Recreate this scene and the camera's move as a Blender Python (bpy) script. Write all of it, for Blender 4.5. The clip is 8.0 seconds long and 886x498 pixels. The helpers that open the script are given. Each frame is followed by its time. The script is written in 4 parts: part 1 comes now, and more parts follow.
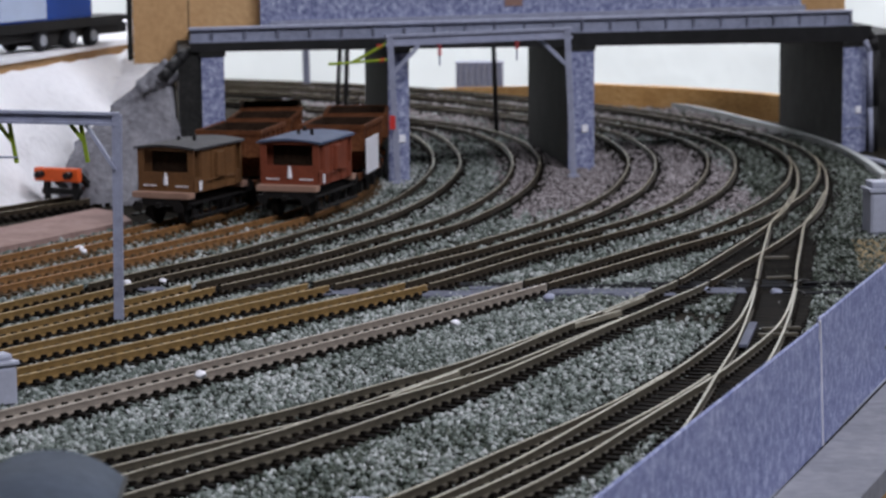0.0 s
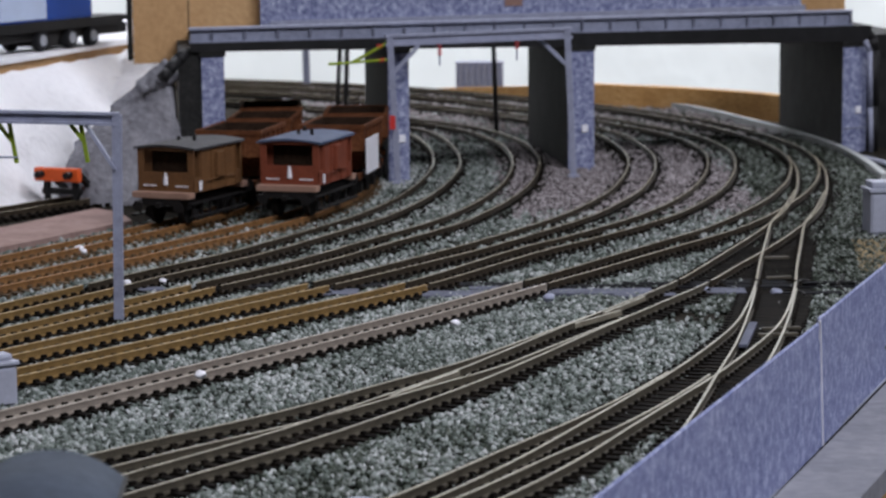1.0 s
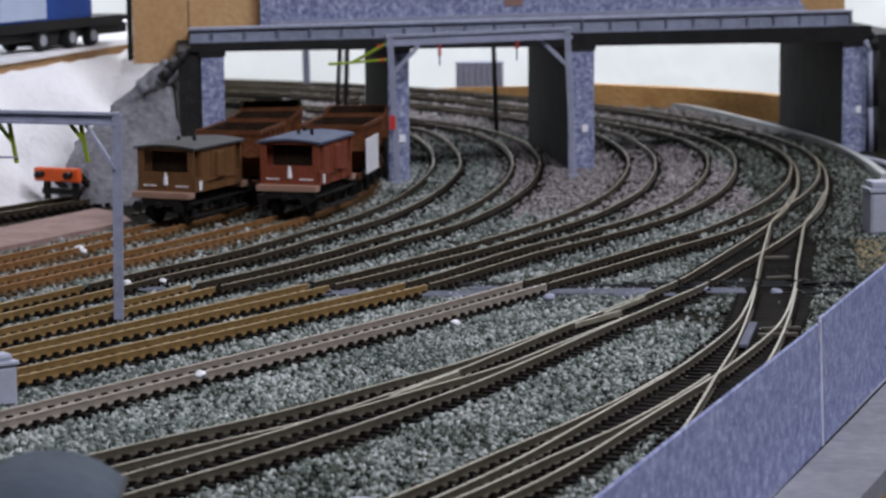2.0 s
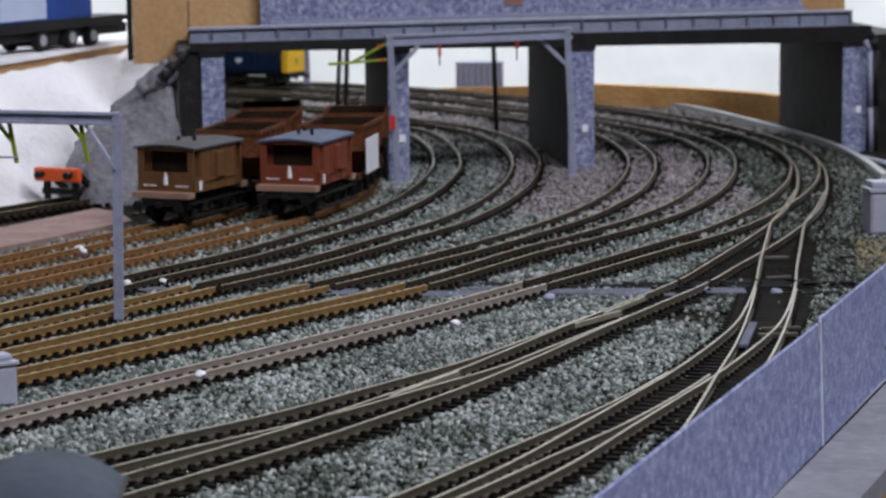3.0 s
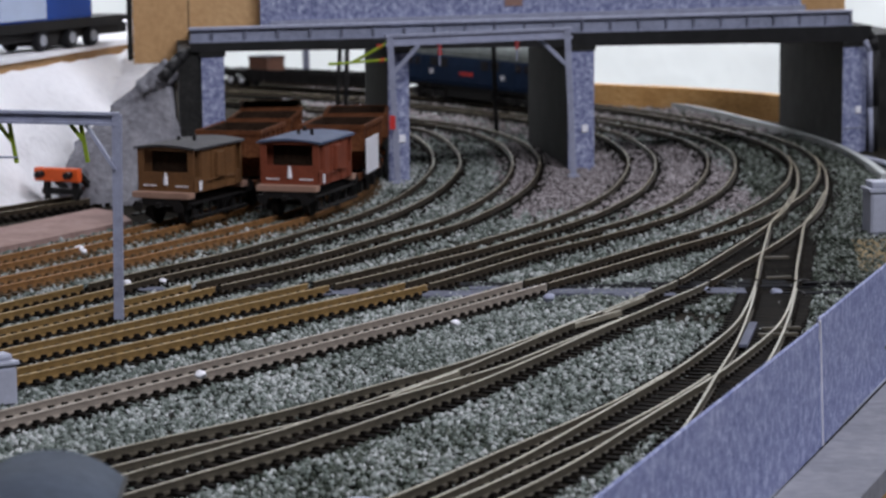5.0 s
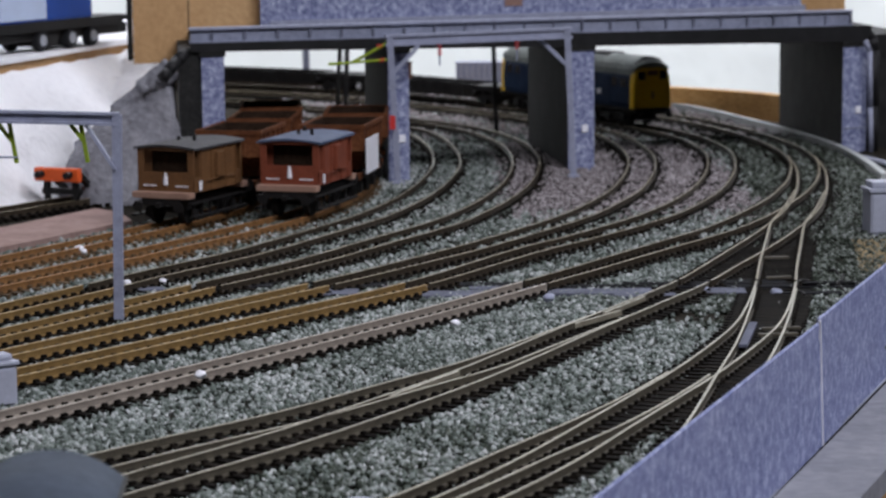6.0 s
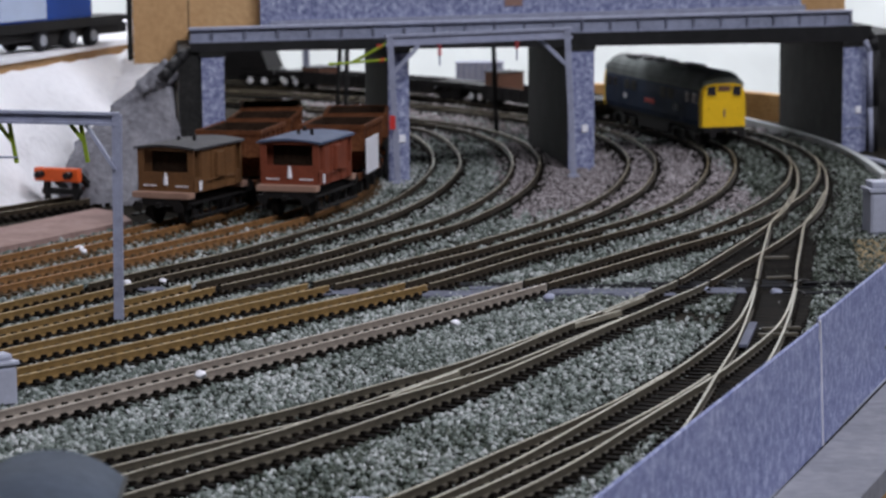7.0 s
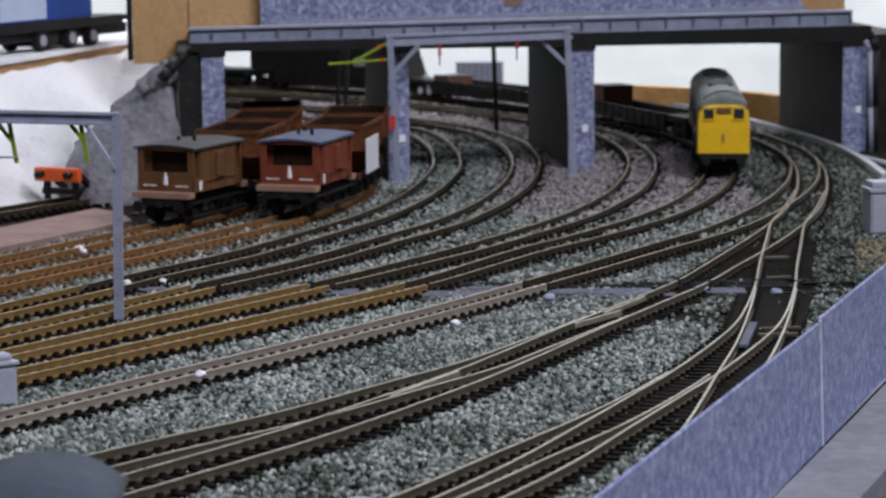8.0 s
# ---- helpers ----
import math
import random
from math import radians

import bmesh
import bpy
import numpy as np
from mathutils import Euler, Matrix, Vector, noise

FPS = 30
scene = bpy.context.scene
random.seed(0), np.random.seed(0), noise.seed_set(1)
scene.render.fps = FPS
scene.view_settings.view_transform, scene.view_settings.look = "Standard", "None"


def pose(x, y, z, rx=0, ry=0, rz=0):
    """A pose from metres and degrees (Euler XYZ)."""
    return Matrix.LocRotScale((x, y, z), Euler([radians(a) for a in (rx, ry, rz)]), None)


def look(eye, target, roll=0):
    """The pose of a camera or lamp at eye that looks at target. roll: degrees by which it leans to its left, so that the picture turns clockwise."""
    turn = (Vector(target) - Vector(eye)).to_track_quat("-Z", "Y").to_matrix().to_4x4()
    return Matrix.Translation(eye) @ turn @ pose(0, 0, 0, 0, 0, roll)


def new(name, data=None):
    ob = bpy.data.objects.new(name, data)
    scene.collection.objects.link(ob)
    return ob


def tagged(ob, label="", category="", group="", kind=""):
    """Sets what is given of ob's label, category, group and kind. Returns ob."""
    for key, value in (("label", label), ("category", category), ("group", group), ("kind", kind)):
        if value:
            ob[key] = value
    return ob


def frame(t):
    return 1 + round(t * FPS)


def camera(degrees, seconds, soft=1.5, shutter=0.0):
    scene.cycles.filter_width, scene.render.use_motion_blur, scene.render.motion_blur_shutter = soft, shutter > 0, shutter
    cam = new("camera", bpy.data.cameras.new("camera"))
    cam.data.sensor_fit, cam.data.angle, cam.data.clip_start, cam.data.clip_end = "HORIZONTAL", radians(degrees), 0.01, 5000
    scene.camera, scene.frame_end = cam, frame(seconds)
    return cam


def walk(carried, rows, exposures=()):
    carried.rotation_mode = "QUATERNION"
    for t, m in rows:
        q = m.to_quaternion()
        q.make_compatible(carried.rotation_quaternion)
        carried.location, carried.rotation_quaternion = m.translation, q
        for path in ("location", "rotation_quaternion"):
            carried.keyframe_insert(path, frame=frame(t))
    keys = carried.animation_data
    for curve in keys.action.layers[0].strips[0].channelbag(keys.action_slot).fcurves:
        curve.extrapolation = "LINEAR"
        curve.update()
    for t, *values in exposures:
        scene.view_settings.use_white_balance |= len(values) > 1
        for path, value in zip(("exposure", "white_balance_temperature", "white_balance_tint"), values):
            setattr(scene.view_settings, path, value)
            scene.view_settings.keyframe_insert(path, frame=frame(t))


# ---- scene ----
cam = camera(20.33, 8.0, soft=2.5)
cam.data.dof.use_dof, cam.data.dof.focus_distance, cam.data.dof.aperture_fstop = True, 0.92, 40.0
EYE = pose(0, 0, 0.1694, 90 - 8.207) @ pose(0, 0, 0, 0, 0, -0.5)
walk(cam, [(0.0, EYE), (8.0, EYE)], exposures=[(0.0, 0.0), (8.0, 0.0)])

# ---- world and lamps ----
world = bpy.data.worlds.new("room_air")
world.use_nodes = True
world.node_tree.nodes["Background"].inputs[0].default_value = (0.80, 0.88, 1.0, 1)
world.node_tree.nodes["Background"].inputs[1].default_value = 0.3
scene.world = world


def area_lamp(x, y, z, sx, sy, watts, aim):
    data = bpy.data.lights.new("ceiling_tube", "AREA")
    data.shape, data.size, data.size_y, data.energy = "RECTANGLE", sx, sy, watts
    data.color = (0.90, 0.90, 1.0)
    ob = new("ceiling_tube", data)
    ob.matrix_world = look((x, y, z), aim)
    return ob


# Both lamps are unseen; the second is added to brighten the back wall.
area_lamp(0.60, 0.25, 1.30, 1.7, 0.4, 31, (-0.05, 1.15, 0))
area_lamp(0.2, 2.6, 1.33, 2.4, 0.3, 56, (0.1, 3.2, 0))

# ---- materials ----


def material(name, stops, rough=0.7, metal=0.0, scale=300.0, bump=0.15, fine=6.0, island=0.0, objrand=0.0, spec=0.2, patch=0.0):
    """Noise at two scales through a colour ramp; stops: (position, (r, g, b))."""
    m = bpy.data.materials.new(name)
    m.use_nodes = True
    n, l = m.node_tree.nodes, m.node_tree.links
    b = n["Principled BSDF"]
    b.inputs["Roughness"].default_value, b.inputs["Metallic"].default_value = rough, metal
    b.inputs["Specular IOR Level"].default_value = spec
    geo = n.new("ShaderNodeTexCoord")
    big, small = n.new("ShaderNodeTexNoise"), n.new("ShaderNodeTexNoise")
    for t, s, d in ((big, scale, 4.0), (small, scale * fine, 2.0)):
        t.inputs["Scale"].default_value, t.inputs["Detail"].default_value = s, d
        l.new(geo.outputs["Object"], t.inputs["Vector"])
    mix = n.new("ShaderNodeMath")
    mix.operation = "MULTIPLY_ADD"
    mix.inputs[1].default_value = 0.45
    half = n.new("ShaderNodeMath")
    half.operation = "MULTIPLY"
    half.inputs[1].default_value = 0.55
    l.new(big.outputs["Fac"], half.inputs[0])
    l.new(small.outputs["Fac"], mix.inputs[0])
    l.new(half.outputs[0], mix.inputs[2])
    fac = mix.outputs[0]
    if patch:
        wide = n.new("ShaderNodeTexNoise")
        wide.inputs["Scale"].default_value, wide.inputs["Detail"].default_value = 22.0, 3.0
        l.new(geo.outputs["Object"], wide.inputs["Vector"])
        add, off = n.new("ShaderNodeMath"), n.new("ShaderNodeMath")
        add.operation, add.inputs[1].default_value = "MULTIPLY_ADD", patch
        off.operation, off.inputs[1].default_value = "SUBTRACT", patch / 2
        l.new(wide.outputs["Fac"], add.inputs[0])
        l.new(fac, add.inputs[2])
        l.new(add.outputs[0], off.inputs[0])
        fac = off.outputs[0]
    for amount, node, out in ((island, "ShaderNodeNewGeometry", "Random Per Island"), (objrand, "ShaderNodeObjectInfo", "Random")):
        if amount:
            r = n.new(node)
            a = n.new("ShaderNodeMath")
            a.operation, a.inputs[1].default_value = "MULTIPLY_ADD", amount
            sub = n.new("ShaderNodeMath")
            sub.operation, sub.inputs[1].default_value = "SUBTRACT", amount / 2
            l.new(r.outputs[out], a.inputs[0])
            l.new(fac, a.inputs[2])
            l.new(a.outputs[0], sub.inputs[0])
            fac = sub.outputs[0]
    ramp = n.new("ShaderNodeValToRGB")
    while len(ramp.color_ramp.elements) < len(stops):
        ramp.color_ramp.elements.new(0.5)
    for e, (p, c) in zip(ramp.color_ramp.elements, stops):
        e.position, e.color = p, (*c, 1)
    l.new(fac, ramp.inputs[0])
    l.new(ramp.outputs[0], b.inputs["Base Color"])
    if bump:
        bn = n.new("ShaderNodeBump")
        bn.inputs["Strength"].default_value, bn.inputs["Distance"].default_value = bump, 0.3 / scale
        l.new(mix.outputs[0], bn.inputs["Height"])
        l.new(bn.outputs[0], b.inputs["Normal"])
    return m


def paint(name, c, rough=0.5, var=0.18, scale=120.0, metal=0.0, bump=0.08, spec=0.25):
    lo, hi = tuple(v * (1 - var) for v in c), tuple(min(1, v * (1 + var)) for v in c)
    return material(name, [(0.35, lo), (0.5, c), (0.65, hi)], rough, metal, scale, bump, spec=spec)


M_BALLAST = material("granite_chippings", [(0.2, (0.070, 0.084, 0.073)), (0.4, (0.145, 0.172, 0.152)), (0.56, (0.225, 0.256, 0.238)), (0.72, (0.33, 0.36, 0.345)), (0.9, (0.53, 0.55, 0.545))], 0.9, 0, 300, 0.2, island=0.7, patch=0.6, spec=0.08)
M_BALLAST_PINK = material("pinkish_chippings", [(0.22, (0.10, 0.085, 0.085)), (0.42, (0.20, 0.175, 0.18)), (0.56, (0.30, 0.27, 0.275)), (0.8, (0.46, 0.43, 0.44))], 0.85, 0, 300, 0.2, island=0.4)
M_BALLAST_DARK = material("dirty_shaded_green_chippings", [(0.2, (0.018, 0.022, 0.016)), (0.42, (0.045, 0.055, 0.042)), (0.58, (0.088, 0.102, 0.085)), (0.8, (0.18, 0.20, 0.18)), (0.92, (0.30, 0.32, 0.31))], 0.9, 0, 300, 0.2, island=0.7, patch=0.6, spec=0.08)
M_BED = material("ballast_bed", [(0.3, (0.010, 0.009, 0.007)), (0.5, (0.024, 0.021, 0.016)), (0.7, (0.06, 0.054, 0.042))], 0.95, 0, 260, 0.5, spec=0.05)
M_GRANITE = material("granite_paper", [(0.36, (0.085, 0.10, 0.19)), (0.46, (0.18, 0.20, 0.34)), (0.55, (0.30, 0.33, 0.48)), (0.66, (0.55, 0.58, 0.70))], 0.55, 0, 330, 0.03, fine=3.0)
M_GRANITE_WALL = material("granite_paper_fine", [(0.36, (0.13, 0.155, 0.31)), (0.5, (0.235, 0.265, 0.45)), (0.64, (0.42, 0.45, 0.63))], 0.45, 0, 260, 0.02, fine=3.0, spec=0.08)
# On the pier sides this dark grey paints in the shade under the bridge.
M_DARK = material("dark_grey_card_and_shade", [(0.35, (0.009, 0.009, 0.009)), (0.5, (0.017, 0.017, 0.0165)), (0.7, (0.032, 0.032, 0.031))], 0.7, 0, 70, 0.1)
M_GIRDER = paint("black_girder_paint", (0.014, 0.014, 0.015), 0.55, 0.3)
M_PARAPET = paint("grey_parapet_plastic", (0.23, 0.25, 0.33), 0.5, 0.2, 60)
M_PARAPET_RIB = paint("dark_parapet_rib", (0.12, 0.13, 0.18), 0.5)
M_STEEL = paint("lilac_grey_paint", (0.30, 0.32, 0.42), 0.45, 0.15, 200)
M_MDF = material("tan_board", [(0.3, (0.42, 0.25, 0.115)), (0.5, (0.52, 0.32, 0.155)), (0.7, (0.60, 0.39, 0.2))], 0.75, 0, 14, 0.1, fine=20)
M_PLANK = material("orange_wood_edge", [(0.3, (0.40, 0.21, 0.07)), (0.5, (0.60, 0.34, 0.125)), (0.7, (0.72, 0.45, 0.2))], 0.8, 0, 55, 0.3)
M_PLASTER = material("white_plaster", [(0.3, (0.84, 0.84, 0.86)), (0.5, (0.92, 0.92, 0.94)), (0.7, (0.95, 0.95, 0.96))], 0.9, 0, 30, 0.2, fine=8)
M_ROCK = material("grey_painted_plaster", [(0.3, (0.13, 0.13, 0.15)), (0.5, (0.225, 0.225, 0.25)), (0.68, (0.34, 0.34, 0.37))], 0.85, 0, 38, 0.5)
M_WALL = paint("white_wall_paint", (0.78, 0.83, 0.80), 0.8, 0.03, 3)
# Grey for unseen walls and ceiling, chosen to cut bounced light.
M_WALL_LOW_BOUNCE = paint("low_bounce_wall_grey", (0.26, 0.27, 0.28), 0.8, 0.06, 3)
M_FLOORING = paint("brown_floor", (0.2, 0.16, 0.13), 0.7, 0.15, 6)
M_PATH = material("pink_brown_card", [(0.3, (0.22, 0.145, 0.125)), (0.5, (0.30, 0.205, 0.18)), (0.7, (0.37, 0.26, 0.235))], 0.85, 0, 60, 0.1)
M_ROAD = material("grey_road_board", [(0.3, (0.17, 0.175, 0.20)), (0.5, (0.22, 0.225, 0.255)), (0.7, (0.28, 0.285, 0.315))], 0.8, 0, 40, 0.1)
M_EDGE = paint("whitewashed_edge", (0.45, 0.47, 0.46), 0.8, 0.2, 60)
M_SLEEPER = material("black_sleeper_plastic", [(0.3, (0.005, 0.0045, 0.004)), (0.5, (0.010, 0.0085, 0.007)), (0.7, (0.024, 0.019, 0.014))], 0.9, 0, 300, 0.2, objrand=0.2, spec=0.05)
M_SLEEPER_BROWN = material("brown_sleeper_plastic", [(0.3, (0.05, 0.03, 0.014)), (0.5, (0.10, 0.06, 0.028)), (0.7, (0.16, 0.10, 0.05))], 0.75, 0, 300, 0.2, objrand=0.2)
RAIL = {
    "dark": paint("dark_rusty_rail", (0.036, 0.027, 0.017), 0.6, 0.3, 200),
    "brown": paint("brown_painted_rail", (0.19, 0.118, 0.042), 0.6, 0.25, 200),
    "rust": paint("orange_rust_rail", (0.20, 0.10, 0.036), 0.7, 0.35, 200),
    "grey": paint("grey_weathered_rail", (0.25, 0.215, 0.18), 0.6, 0.2, 200),
    "olive": paint("olive_weathered_rail", (0.075, 0.066, 0.048), 0.6, 0.3, 200),
}
HEAD = {
    "dark": paint("worn_dark_railhead", (0.215, 0.18, 0.115), 0.42, 0.25, 150, metal=0.25),
    "brown": paint("worn_brown_railhead", (0.34, 0.24, 0.115), 0.45, 0.2, 150, metal=0.2),
    "rust": paint("rusty_railhead", (0.36, 0.18, 0.075), 0.6, 0.3, 150, metal=0.1),
    "grey": paint("worn_grey_railhead", (0.38, 0.34, 0.285), 0.45, 0.15, 150, metal=0.2),
    "olive": paint("worn_olive_railhead", (0.30, 0.275, 0.21), 0.38, 0.2, 150, metal=0.35),
}
M_PLATE = paint("grey_joint_plate", (0.11, 0.117, 0.155), 0.8, 0.35, 80, spec=0.1)
M_PLATE_DARK = paint("black_joint_plate", (0.012, 0.012, 0.014), 0.9, 0.4, 80, spec=0.05)
M_BROWN = paint("bauxite_brown_paint", (0.145, 0.070, 0.028), 0.6, 0.2, 120)
M_RED = paint("red_brown_paint", (0.20, 0.052, 0.027), 0.6, 0.2, 120)
M_RUSTWAGON = material("rusty_wagon_paint", [(0.3, (0.060, 0.022, 0.010)), (0.5, (0.120, 0.044, 0.019)), (0.7, (0.21, 0.085, 0.036))], 0.8, 0, 70, 0.1, spec=0.1)
M_INSIDE = paint("dark_wagon_inside", (0.034, 0.021, 0.014), 0.9, 0.4, 90, spec=0.05)
M_CONCRETE = paint("tan_platform", (0.34, 0.21, 0.155), 0.75, 0.15, 120)
M_ROOF = paint("grey_roof_paint", (0.058, 0.057, 0.06), 0.75, 0.2, 120)
M_ROOF_BLUE = paint("blue_grey_roof_paint", (0.078, 0.10, 0.16), 0.7, 0.15, 120)
M_BLACK = paint("black_underframe", (0.012, 0.011, 0.011), 0.6, 0.3, 150)
M_BLUE = paint("rail_blue_paint", (0.009, 0.024, 0.062), 0.6, 0.25, 90, spec=0.12)
M_LOCOROOF = paint("weathered_grey_loco_roof", (0.17, 0.19, 0.18), 0.7, 0.35, 70, spec=0.15)
M_YELLOW = paint("warning_yellow_paint", (0.86, 0.53, 0.02), 0.45, 0.06, 60)
M_GLASS = paint("dark_blue_glazing", (0.03, 0.028, 0.036), 0.12, 0.2, 60, spec=0.6)
M_WHITE = paint("white_paint", (0.85, 0.85, 0.90), 0.5, 0.04)
M_REDBAR = paint("red_plastic", (0.60, 0.045, 0.04), 0.5, 0.1)
M_ORANGE = paint("orange_red_paint", (0.80, 0.12, 0.025), 0.5, 0.1)
M_GREEN = paint("lime_green_plastic", (0.26, 0.36, 0.03), 0.5, 0.15)
M_LORRY = paint("bright_blue_plastic", (0.012, 0.06, 0.32), 0.3, 0.06)
M_LORRY_PALE = paint("pale_blue_print", (0.55, 0.65, 0.85), 0.4, 0.05)
M_TYRE = paint("black_tyre", (0.014, 0.014, 0.016), 0.8, 0.2)
M_RIM = paint("grey_wheel_rim", (0.34, 0.36, 0.40), 0.4, 0.15)
M_CABINET = paint("pale_lilac_cabinet", (0.37, 0.39, 0.47), 0.5, 0.08)
M_BOXLOAD = paint("brown_crate_paint", (0.15, 0.075, 0.05), 0.7, 0.2)
M_GREYROOF = paint("dark_slate_roof", (0.05, 0.065, 0.09), 0.8, 0.2, 50)
M_MOSS = material("brown_earth_scatter", [(0.3, (0.06, 0.05, 0.03)), (0.5, (0.16, 0.12, 0.06)), (0.7, (0.30, 0.22, 0.11))], 0.95, 0, 200, 0.5)

# ---- mesh helpers ----


def mesh_of(name, bm, mats, smooth=False):
    me = bpy.data.meshes.new(name)
    bm.normal_update()
    bm.to_mesh(me)
    bm.free()
    for m in mats if isinstance(mats, (list, tuple)) else [mats]:
        me.materials.append(m)
    if smooth:
        me.shade_smooth()
    return me


def part(name, bm, mat, parent=None, label="", smooth=False):
    ob = new(name, mesh_of(name, bm, mat, smooth))
    ob.parent = parent
    return tagged(ob, label)


def thing(name, m, label, category, group="", kind=""):
    ob = new(name)
    ob.empty_display_size = 0.01
    ob.matrix_basis = m
    return tagged(ob, label, category, group, kind)


def slab(name, bm, mat, label, category, kind="", smooth=False):
    return tagged(part(name, bm, mat, None, label, smooth), label, category, kind=kind)


def box(bm, x0, x1, y0, y1, z0, z1, bevel=0.0, m=None):
    """A box between two corners, its edges rounded by bevel, turned by m."""
    made = bmesh.ops.create_cube(bm, size=1)["verts"]
    mat = Matrix.Translation(((x0 + x1) / 2, (y0 + y1) / 2, (z0 + z1) / 2)) @ Matrix.Diagonal((x1 - x0, y1 - y0, z1 - z0, 1))
    bmesh.ops.transform(bm, matrix=(m or Matrix()) @ mat, verts=made)
    if bevel:
        edges = list({e for v in made for e in v.link_edges})
        bmesh.ops.bevel(bm, geom=edges, offset=bevel, segments=2, affect="EDGES", profile=0.6)
    return bm


def bar(bm, a, b, w, h=None, bevel=0.0):
    """A square bar from a to b."""
    a, b = Vector(a), Vector(b)
    d = b - a
    m = Matrix.Translation(a) @ d.to_track_quat("X", "Z").to_matrix().to_4x4()
    return box(bm, 0, d.length, -w / 2, w / 2, -(h or w) / 2, (h or w) / 2, bevel, m)


def drum(bm, a, b, r, seg=16, r2=None):
    """A round bar from a to b."""
    a, b = Vector(a), Vector(b)
    d = b - a
    m = Matrix.Translation((a + b) / 2) @ d.to_track_quat("Z", "Y").to_matrix().to_4x4()
    bmesh.ops.create_cone(bm, cap_ends=True, segments=seg, radius1=r, radius2=r if r2 is None else r2, depth=d.length, matrix=m)
    return bm


def loft(bm, rings, close=True, caps=True):
    """Faces between equal rings of points."""
    vs = [[bm.verts.new(p) for p in ring] for ring in rings]
    n = len(vs[0])
    for a, b in zip(vs[:-1], vs[1:]):
        for i in range(n if close else n - 1):
            j = (i + 1) % n
            bm.faces.new((a[i], a[j], b[j], b[i]))
    if caps and close:
        bm.faces.new(list(reversed(vs[0])))
        bm.faces.new(vs[-1])
    return bm


B = bmesh.new
mm = 0.001


def spline(points, step=0.0021):
    """A smooth line through plan points in millimetres, sampled evenly, in metres; a third column is carried along."""
    p = np.array(points, float)
    p[:, :2] *= mm
    e = np.vstack([2 * p[0] - p[1], p, 2 * p[-1] - p[-2]])
    out = []
    for i in range(1, len(e) - 2):
        a, b, c, d = e[i - 1:i + 3]
        k = np.linalg.norm(c[:2] - b[:2])
        for t in np.linspace(0, 1, max(4, int(k / 0.001)), endpoint=False):
            out.append(0.5 * (2 * b + (c - a) * t + (2 * a - 5 * b + 4 * c - d) * t * t + (3 * b - a - 3 * c + d) * t ** 3))
    out.append(p[-1])
    out = np.array(out)
    # even spacing, then a light smoothing of the kinks
    for _ in range(2):
        s = np.r_[0, np.cumsum(np.hypot(*np.diff(out[:, :2], axis=0).T))]
        g = np.linspace(0, s[-1], max(3, int(s[-1] / step)))
        out = np.stack([np.interp(g, s, out[:, k]) for k in range(out.shape[1])], 1)
        for _ in range(10):
            out[1:-1] = 0.5 * out[1:-1] + 0.25 * (out[:-2] + out[2:])
    return out


def heading(line):
    d = np.gradient(line[:, :2], axis=0)
    return d / np.linalg.norm(d, axis=1)[:, None]

# ---- the setting: room, boards, ground ----
JOINT = 1.0331  # where the two baseboards meet


def room():
    # Only the north wall is in view; the others shape the bounced light.
    for name, lo, hi, mat in (
        ("wall_north", (-2.2, 3.3, -1.0), (2.2, 3.4, 1.4), M_WALL), ("wall_south", (-2.2, -1.6, -1.0), (2.2, -1.5, 1.4), M_WALL_LOW_BOUNCE),
        ("wall_west", (-2.3, -1.6, -1.0), (-2.2, 3.4, 1.4), M_WALL_LOW_BOUNCE), ("wall_east", (2.2, -1.6, -1.0), (2.3, 3.4, 1.4), M_WALL_LOW_BOUNCE),
        ("floor", (-2.3, -1.6, -1.1), (2.3, 3.4, -1.0), M_FLOORING), ("ceiling", (-2.3, -1.6, 1.4), (2.3, 3.4, 1.5), M_WALL_LOW_BOUNCE),
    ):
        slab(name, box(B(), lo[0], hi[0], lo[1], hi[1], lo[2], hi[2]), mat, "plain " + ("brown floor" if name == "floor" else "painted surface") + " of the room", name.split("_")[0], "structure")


def board(name, outline, z0, z1, mat, label):
    bm = B()
    rings = [[(x * mm, y * mm, z) for x, y in outline] for z in (z0, z1)]
    loft(bm, rings)
    bmesh.ops.recalc_face_normals(bm, faces=bm.faces)
    return slab(name, bm, mat, label, "ground", "structure")


room()
board("ground_1", [(-420, 305), (-61, 305), (30, 548), (209, 1031), (-420, 1031)], -0.02, 0.0008, M_BED, "dark grey ballast bed on the front baseboard")
board("ground_2", [(-420, 1034), (300, 1034), (340, 1522), (320, 1779), (262, 1779), (205, 1878), (130, 2033), (20, 2130), (-150, 2250), (-420, 2327), (-1500, 2447), (-1500, 1034)], -0.02, 0.0008, M_BED, "dark grey ballast bed on the rear baseboard")
board("ground_3", [(-420, 1032), (300, 1032), (300, 1034), (-420, 1034)], -0.02, -0.004, M_PLATE_DARK, "black gap between two baseboards")
for x, y in ((-0.360, 0.476), (-0.360, 1.110), (-0.050, 0.476), (0.170, 0.990), (0.220, 1.590), (-0.020, 2.053), (-0.360, 2.173), (-0.900, 1.145), (-1.420, 1.145), (-0.900, 2.276), (-1.420, 2.310)):
    bm = B()
    box(bm, x - 0.02, x + 0.02, y - 0.02, y + 0.02, -1.0, -0.0195, 0.002)
    slab("trestle_leg", bm, M_MDF, "square wooden leg under the railway baseboard", "leg")["group"] = "baseboard legs"
board("pavement_1", [(-330, 982), (-209, 1170), (-160, 1261), (-170, 1295), (-186, 1313), (-222, 1242), (-330, 1069)], 0.0008, 0.0038, M_PATH, "pinkish brown card path beside the siding")
